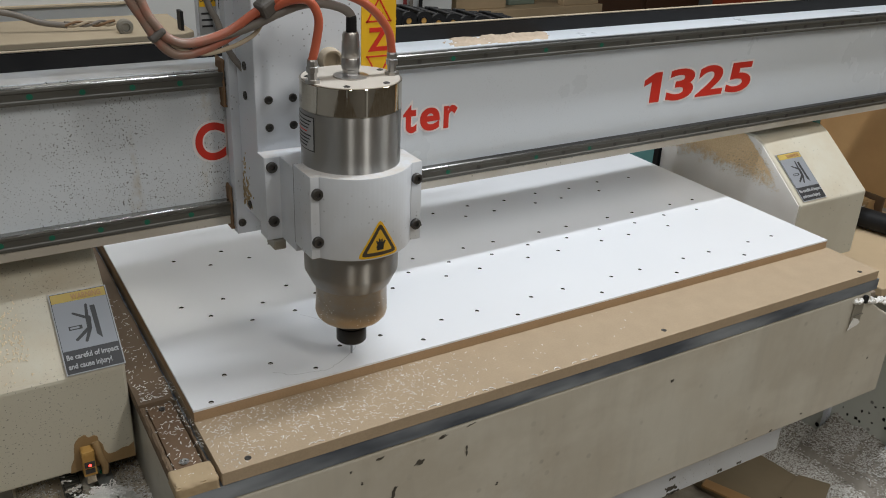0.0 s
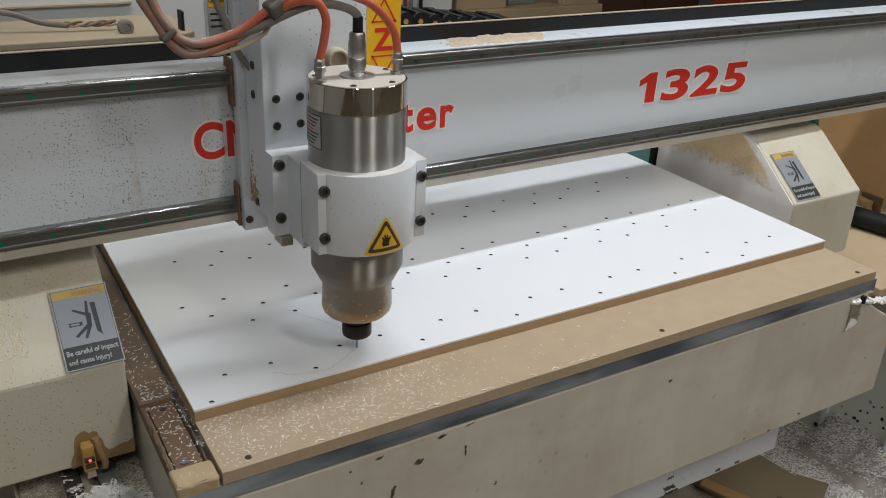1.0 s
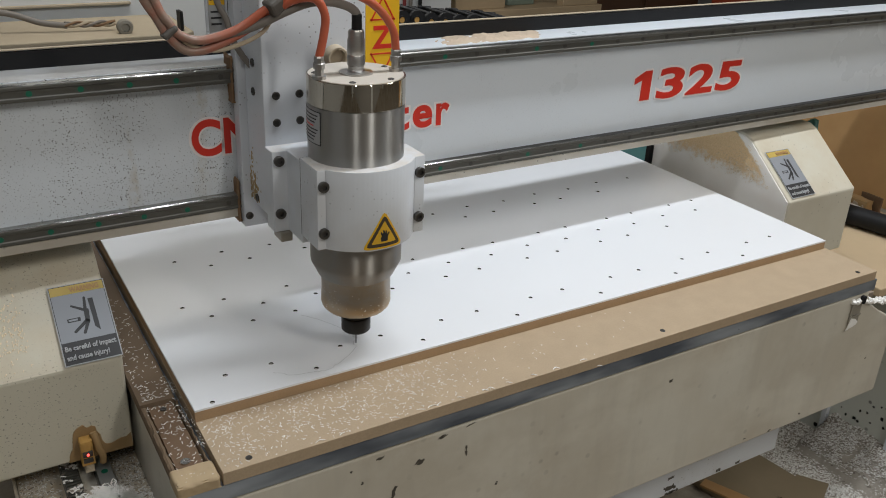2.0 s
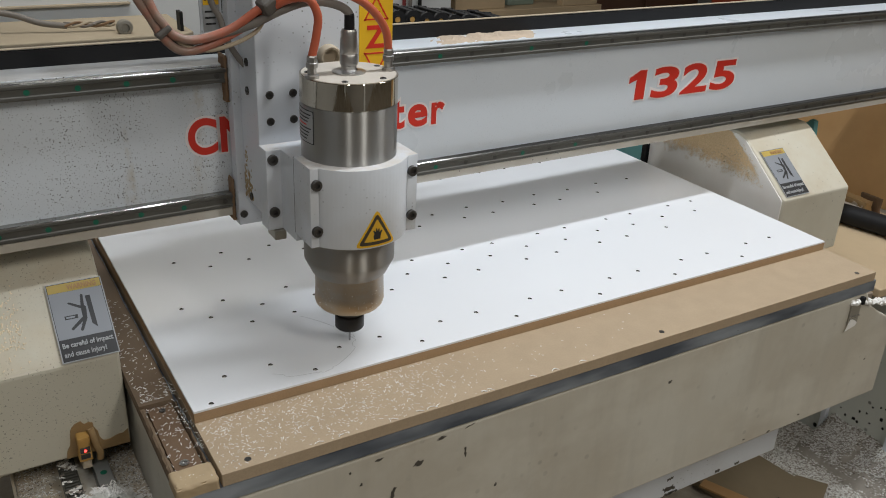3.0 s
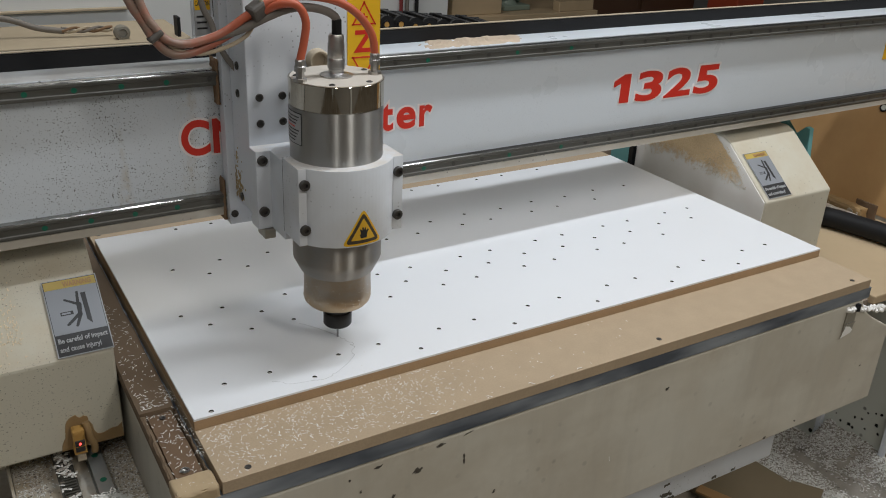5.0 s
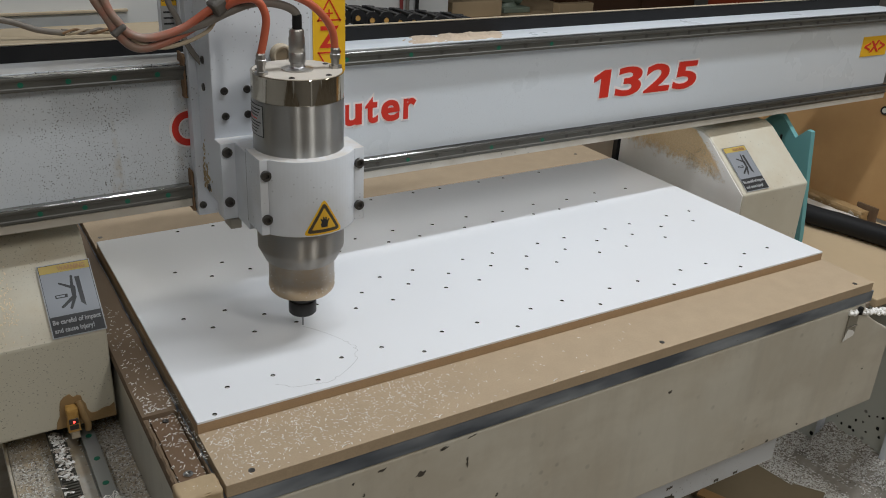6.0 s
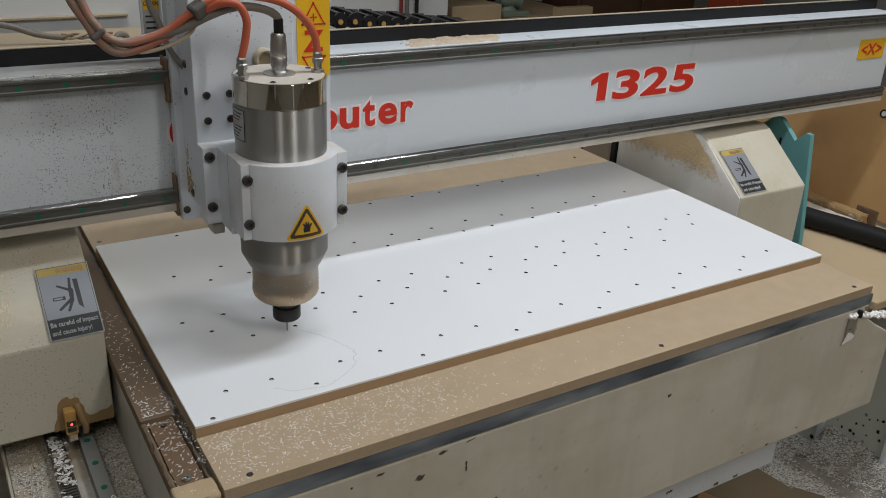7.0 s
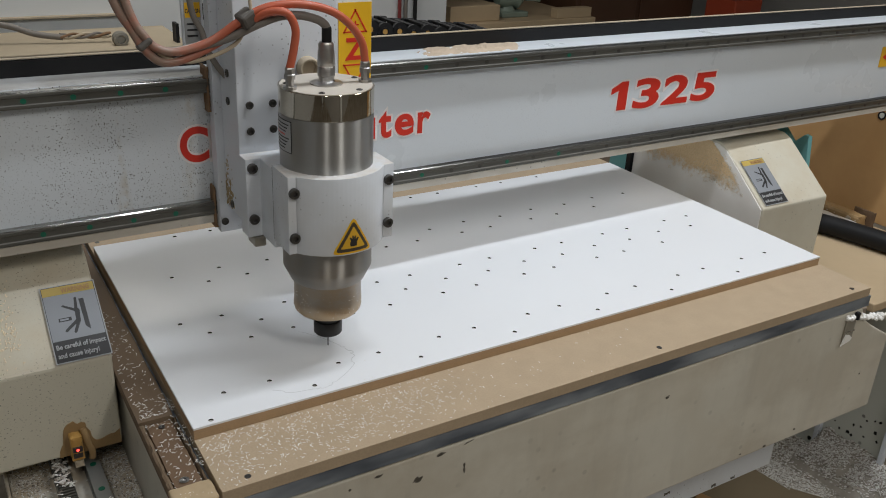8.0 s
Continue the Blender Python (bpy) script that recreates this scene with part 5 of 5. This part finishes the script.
def slivers(name, count, place, label, mat, size=(0.0025, 0.0056), seed=3, curl=0.3, parent=None, wide=0.00036, tilt=0.0):
    """Fine curled shavings: place gives (x, y, z) for a pair of random numbers."""
    rnd = random.Random(seed)
    verts, faces = [], []
    for _ in range(count):
        p = place(rnd)
        if p is None:
            continue
        l, w, a = rnd.uniform(*size), rnd.uniform(0.7, 1.4) * wide, rnd.uniform(0, 2 * pi)
        lift, bow = rnd.uniform(0.0, 0.0012), rnd.uniform(-curl, curl) * l
        i = len(verts)
        for u in (-0.5, 0.0, 0.5):
            x, off, z = u * l, bow * (0.25 - u * u) * 4 * 0.3, lift * (1 - 4 * u * u) * 0.5
            for sd, dz in ((-1, 0.0), (1, 0.0), (0, 0.00022)):
                xx, yy = x, off + sd * w
                verts.append((p[0] + xx * cos(a) - yy * sin(a), p[1] + xx * sin(a) + yy * cos(a), p[2] + 0.0003 + z + dz + tilt * (xx * sin(a) + yy * cos(a))))
        for k in (0, 3):
            for j in range(3):
                q = (j + 1) % 3
                faces.append((i + k + j, i + k + q, i + k + 3 + q, i + k + 3 + j))
    me = bpy.data.meshes.new(name)
    me.from_pydata(verts, [], faces)
    me.materials.append(mat)
    ob = new(name, me)
    ob.parent = parent
    return tagged(ob, label, "" if parent else "shavings", kind="stuff")


def shavings():
    def front(r):
        x = abs(r.gauss(0.17, 0.13)) if r.random() < 0.8 else r.uniform(0, 0.75) * r.random() ** 0.3
        return (x + 0.004, -0.109 + 0.107 * r.random() ** 0.8, 0.8) if x < 1.2 and r.random() < (1.0 if x < 0.36 else 0.35) else None
    slivers("table_shavings", 1050, front, "fine white shavings scattered on the spoilboard", M_CHIP, (0.0018, 0.0046), curl=0.15)
    slivers("strip_shavings", 190, lambda r: (-0.048 + 0.038 * r.random(), 0.08 + 0.34 * r.random() ** 1.6, 0.797), "white shavings on the brown strip", M_CHIP, seed=7)
    slivers("strip_shavings", 100, lambda r: (-0.047 + 0.036 * r.random(), -0.075 + 0.145 * r.random(), 0.792), "white shavings on the dark strip", M_CHIP, seed=8)
    slivers("block_shavings", 30, lambda r: (-0.046 + 0.036 * r.random(), -0.105 + 0.02 * r.random(), 0.797), "a few shavings on the wooden block", M_CHIP, seed=9)
    def ledge(r):
        x, y = -0.206 + 0.158 * r.random(), -0.36 + 1.1 * r.random()
        if -0.154 < x < -0.088 and not -0.129 < x < -0.110:
            return None
        thick = noise.noise((x * 26, y * 7, 1.5)) + (0.35 if x > -0.087 else 0.15 if x > -0.13 else -0.25 if x > -0.172 else 0.1)
        return (x, y, 0.6405 + 0.002 * r.random()) if thick > r.uniform(-0.3, 0.3) else None
    slivers("ledge_shavings", 26000, ledge, "white chips and dust on the rail ledge", M_FLOORCHIP, (0.0015, 0.0042), 11, wide=0.0007)
    def rack(r):
        x, y = r.gauss(-0.141, 0.0065), -0.36 + 1.0 * r.random()
        return (x, y, 0.6665 + 0.006 * r.random()) if abs(x + 0.141) < 0.012 and noise.noise((x * 40, y * 55, 3)) > r.uniform(-0.25, 0.2) else None
    slivers("rack_chips", 2600, rack, "white chips packed along the toothed rack", M_FLOORCHIP, (0.003, 0.0085), 12, wide=0.0014)
    def chip_pile(x, y):
        """Height of the chips that lie heaped against the grey side panel."""
        u = min(1.0, max(0.0, (x - 1.665) / 0.125))
        v = min(1.0, max(0.0, (0.262 - y) / 0.05))
        return 0.100 * u * u * (3 - 2 * u) * v * v * (3 - 2 * v) * (0.85 + 0.3 * noise.noise((x * 14, y * 9, 0))) + 0.006 * noise.noise((x * 40, y * 40, 3)) * u
    bm = B()
    rowsv = [[bm.verts.new((1.64 + 0.158 * i / 40, -0.34 + 0.64 * j / 90, max(-0.004, chip_pile(1.64 + 0.158 * i / 40, -0.34 + 0.64 * j / 90)))) for j in range(91)] for i in range(41)]
    for i in range(40):
        for j in range(90):
            bm.faces.new((rowsv[i][j], rowsv[i + 1][j], rowsv[i + 1][j + 1], rowsv[i][j + 1]))
    solid("chip_heap", bm, M_HEAP, "grey heap of chips and dust against the side panel", "shavings", kind="stuff", smooth=80)
    def heap(r):
        x, y = r.uniform(1.38, 1.797), r.uniform(-0.08, 0.44)
        n = noise.noise((x * 3, y * 3, 0.3)) + 0.35 * noise.noise((x * 11, y * 11, 2)) + (0.35 if x < 1.66 else 0)
        band = abs(x - 1.672 + 0.12 * (y - 0.2) + 0.012 * noise.noise((x * 9, y * 9, 7)))
        if band < 0.024 and r.random() < 0.8 and y < 0.27:
            return None
        z = max(0.0, chip_pile(x, y)) if x < 1.797 else 0.0
        if z > 0.01:
            return (x, y, z + 0.004 * r.random()) if noise.noise((x * 34, y * 34, 5)) > r.uniform(-0.6, 0.3) else None
        return (x, y, 0.005 * r.random()) if n + 0.7 * noise.noise((x * 34, y * 34, 5)) > r.uniform(-0.3, 0.3) else None
    slivers("floor_chips", 75000, heap, "white plastic chips strewn over the floor", M_FLOORCHIP, (0.0025, 0.0075), 21, wide=0.0013)
    slivers("floor_chips", 3000, lambda r: (r.uniform(-0.6, -0.2), r.uniform(-0.6, 0.7), 0.003 * r.random()), "white chips on the floor by the bed", M_CHIP, (0.003, 0.007), 22, wide=0.0010)
    slivers("board_crumbs", 26, lambda r: (0.13 + 0.16 * r.random(), 0.004 + 0.05 * r.random() ** 2, 0.818), "tiny white crumbs beside the cut", M_CHIP, (0.001, 0.003), 31)
    def slope(r):
        x, u = -0.262 + 0.10 * r.random() ** 1.4, min(0.95, max(0.05, r.gauss(0.42, 0.16)))
        return (x, 0.082 + 0.12 * u, 0.8372 + 0.096 * u)
    slivers("tan_chips", 520, slope, "tan wood chips on the slope", M_DUST2, (0.001, 0.0034), 41, parent=GANTRY, wide=0.0007, tilt=0.8)
    def clump(r):
        y, z = r.gauss(0.205, 0.035), 0.880 + r.gauss(0, 0.022)
        return (1.2792, y, z) if 0.11 < y and 0.84 < z < min(0.934, 0.757 + 0.8 * y) else None
    slivers("cheek_crumbs", 420, clump, "tan crumbs stuck to the cheek plate", M_DUST2, (0.001, 0.0035), 43, parent=GANTRY, wide=0.0011)
    def mound(r):
        a, q = r.uniform(0, 2 * pi), min(1.5, abs(r.gauss(0, 0.6)))
        q2 = max(0.0, 1 - q * q)
        return (-0.106 + 0.048 * q * cos(a), 0.074 + 0.030 * q * sin(a), 0.642 + 0.044 * q2 * r.random() ** 0.5 * (0.85 + 0.6 * noise.noise((5 * q * cos(a), 5 * q * sin(a), 1))))
    slivers("shaving_heap", 3600, mound, "loose heap of white shavings on the guide rail", M_CHIP, (0.003, 0.008), 51, wide=0.0007)
    def crumb(r):
        a, z = radians(r.uniform(180, 360)), 0.888 + 0.034 * r.random() ** 1.5
        return (0.0487 * cos(a), 0.0487 * sin(a), z)
    slivers("crumbs", 60, crumb, "white crumbs stuck to the collar", M_CHIP, (0.0008, 0.0022), 61, parent=CARRIAGE)
    def gap(r):
        return (-0.010 + 0.009 * r.random(), r.choice((0.045, 0.02, -0.03, 0.10)) + r.gauss(0, 0.012), 0.796 + 0.002 * r.random())
    slivers("gap_chips", 60, gap, "chips stuck in the gap beside the board", M_CHIP, (0.003, 0.006), 33)


FALLING = []


def falling_shavings():
    rnd = random.Random(17)
    first = None
    for k in range(24):
        if first is None:
            bm = B()
            tube(bm, [(-0.004, 0, 0), (-0.001, 0.0008, 0.0005), (0.002, 0.0004, 0), (0.005, -0.0008, 0.0004)], 0.0005, 5, 3)
            ob = first = solid("falling_shaving", bm, M_CHIP, "white shaving blown off the edge of the table", "shaving", "shavings blown off the table")
        else:
            ob = copy_thing(first, Matrix())
        FALLING.append((ob, rnd.uniform(0.10, 0.58), 0.1 + 7.3 * k / 23 + rnd.uniform(-0.08, 0.08), rnd.uniform(-40, 40), rnd.uniform(0.03, 0.10)))


back_cabinet()
far_corner()
right_side()
apron_marks()
corner_wiring()
shavings()
falling_shavings()


def motions():
    rows = [(0.0, 0.2337, 0.0359), (0.5, 0.2432, 0.0394), (1.0, 0.2471, 0.0454), (1.5, 0.2491, 0.0528), (1.7, 0.2515, 0.0555), (2.8, 0.2500, 0.0702), (3.0, 0.2489, 0.0724), (3.5, 0.2521, 0.0771),
            (4.0, 0.2522, 0.0851), (4.5, 0.2491, 0.0864), (4.7, 0.2482, 0.0950), (5.05, 0.2470, 0.1110), (5.45, 0.2350, 0.1440), (5.8, 0.2115, 0.1725), (6.0, 0.2146, 0.1734), (6.2, 0.2165, 0.1790), (6.5, 0.2082, 0.1923), (6.7, 0.1988, 0.1925),
            (6.8, 0.1955, 0.1870), (7.0, 0.1934, 0.1786), (7.2, 0.1985, 0.1700), (7.5, 0.2116, 0.1535), (8.0, 0.2349, 0.1140)]
    walk(GANTRY, [(a, pose(0, y, 0)) for a, x, y in rows])
    walk(CARRIAGE, [(a, pose(x, y, 0)) for a, x, y in rows])
    for ob, x, t0, turn, out in FALLING:
        path = [(0.0, pose(x, -0.107, 0.8008, 0, 0, turn))]
        for k in range(6):
            d = 0.08 * k
            path.append((t0 + d + 0.01, pose(x + 0.1 * out * k, -0.107 - out * k * 0.35, 0.8008 - 4.9 * d * d if k else 0.8012, 3 * k, min(80, 40 * k), turn)))
        path.append((8.0, path[-1][1]))
        walk(ob, path)


motions()
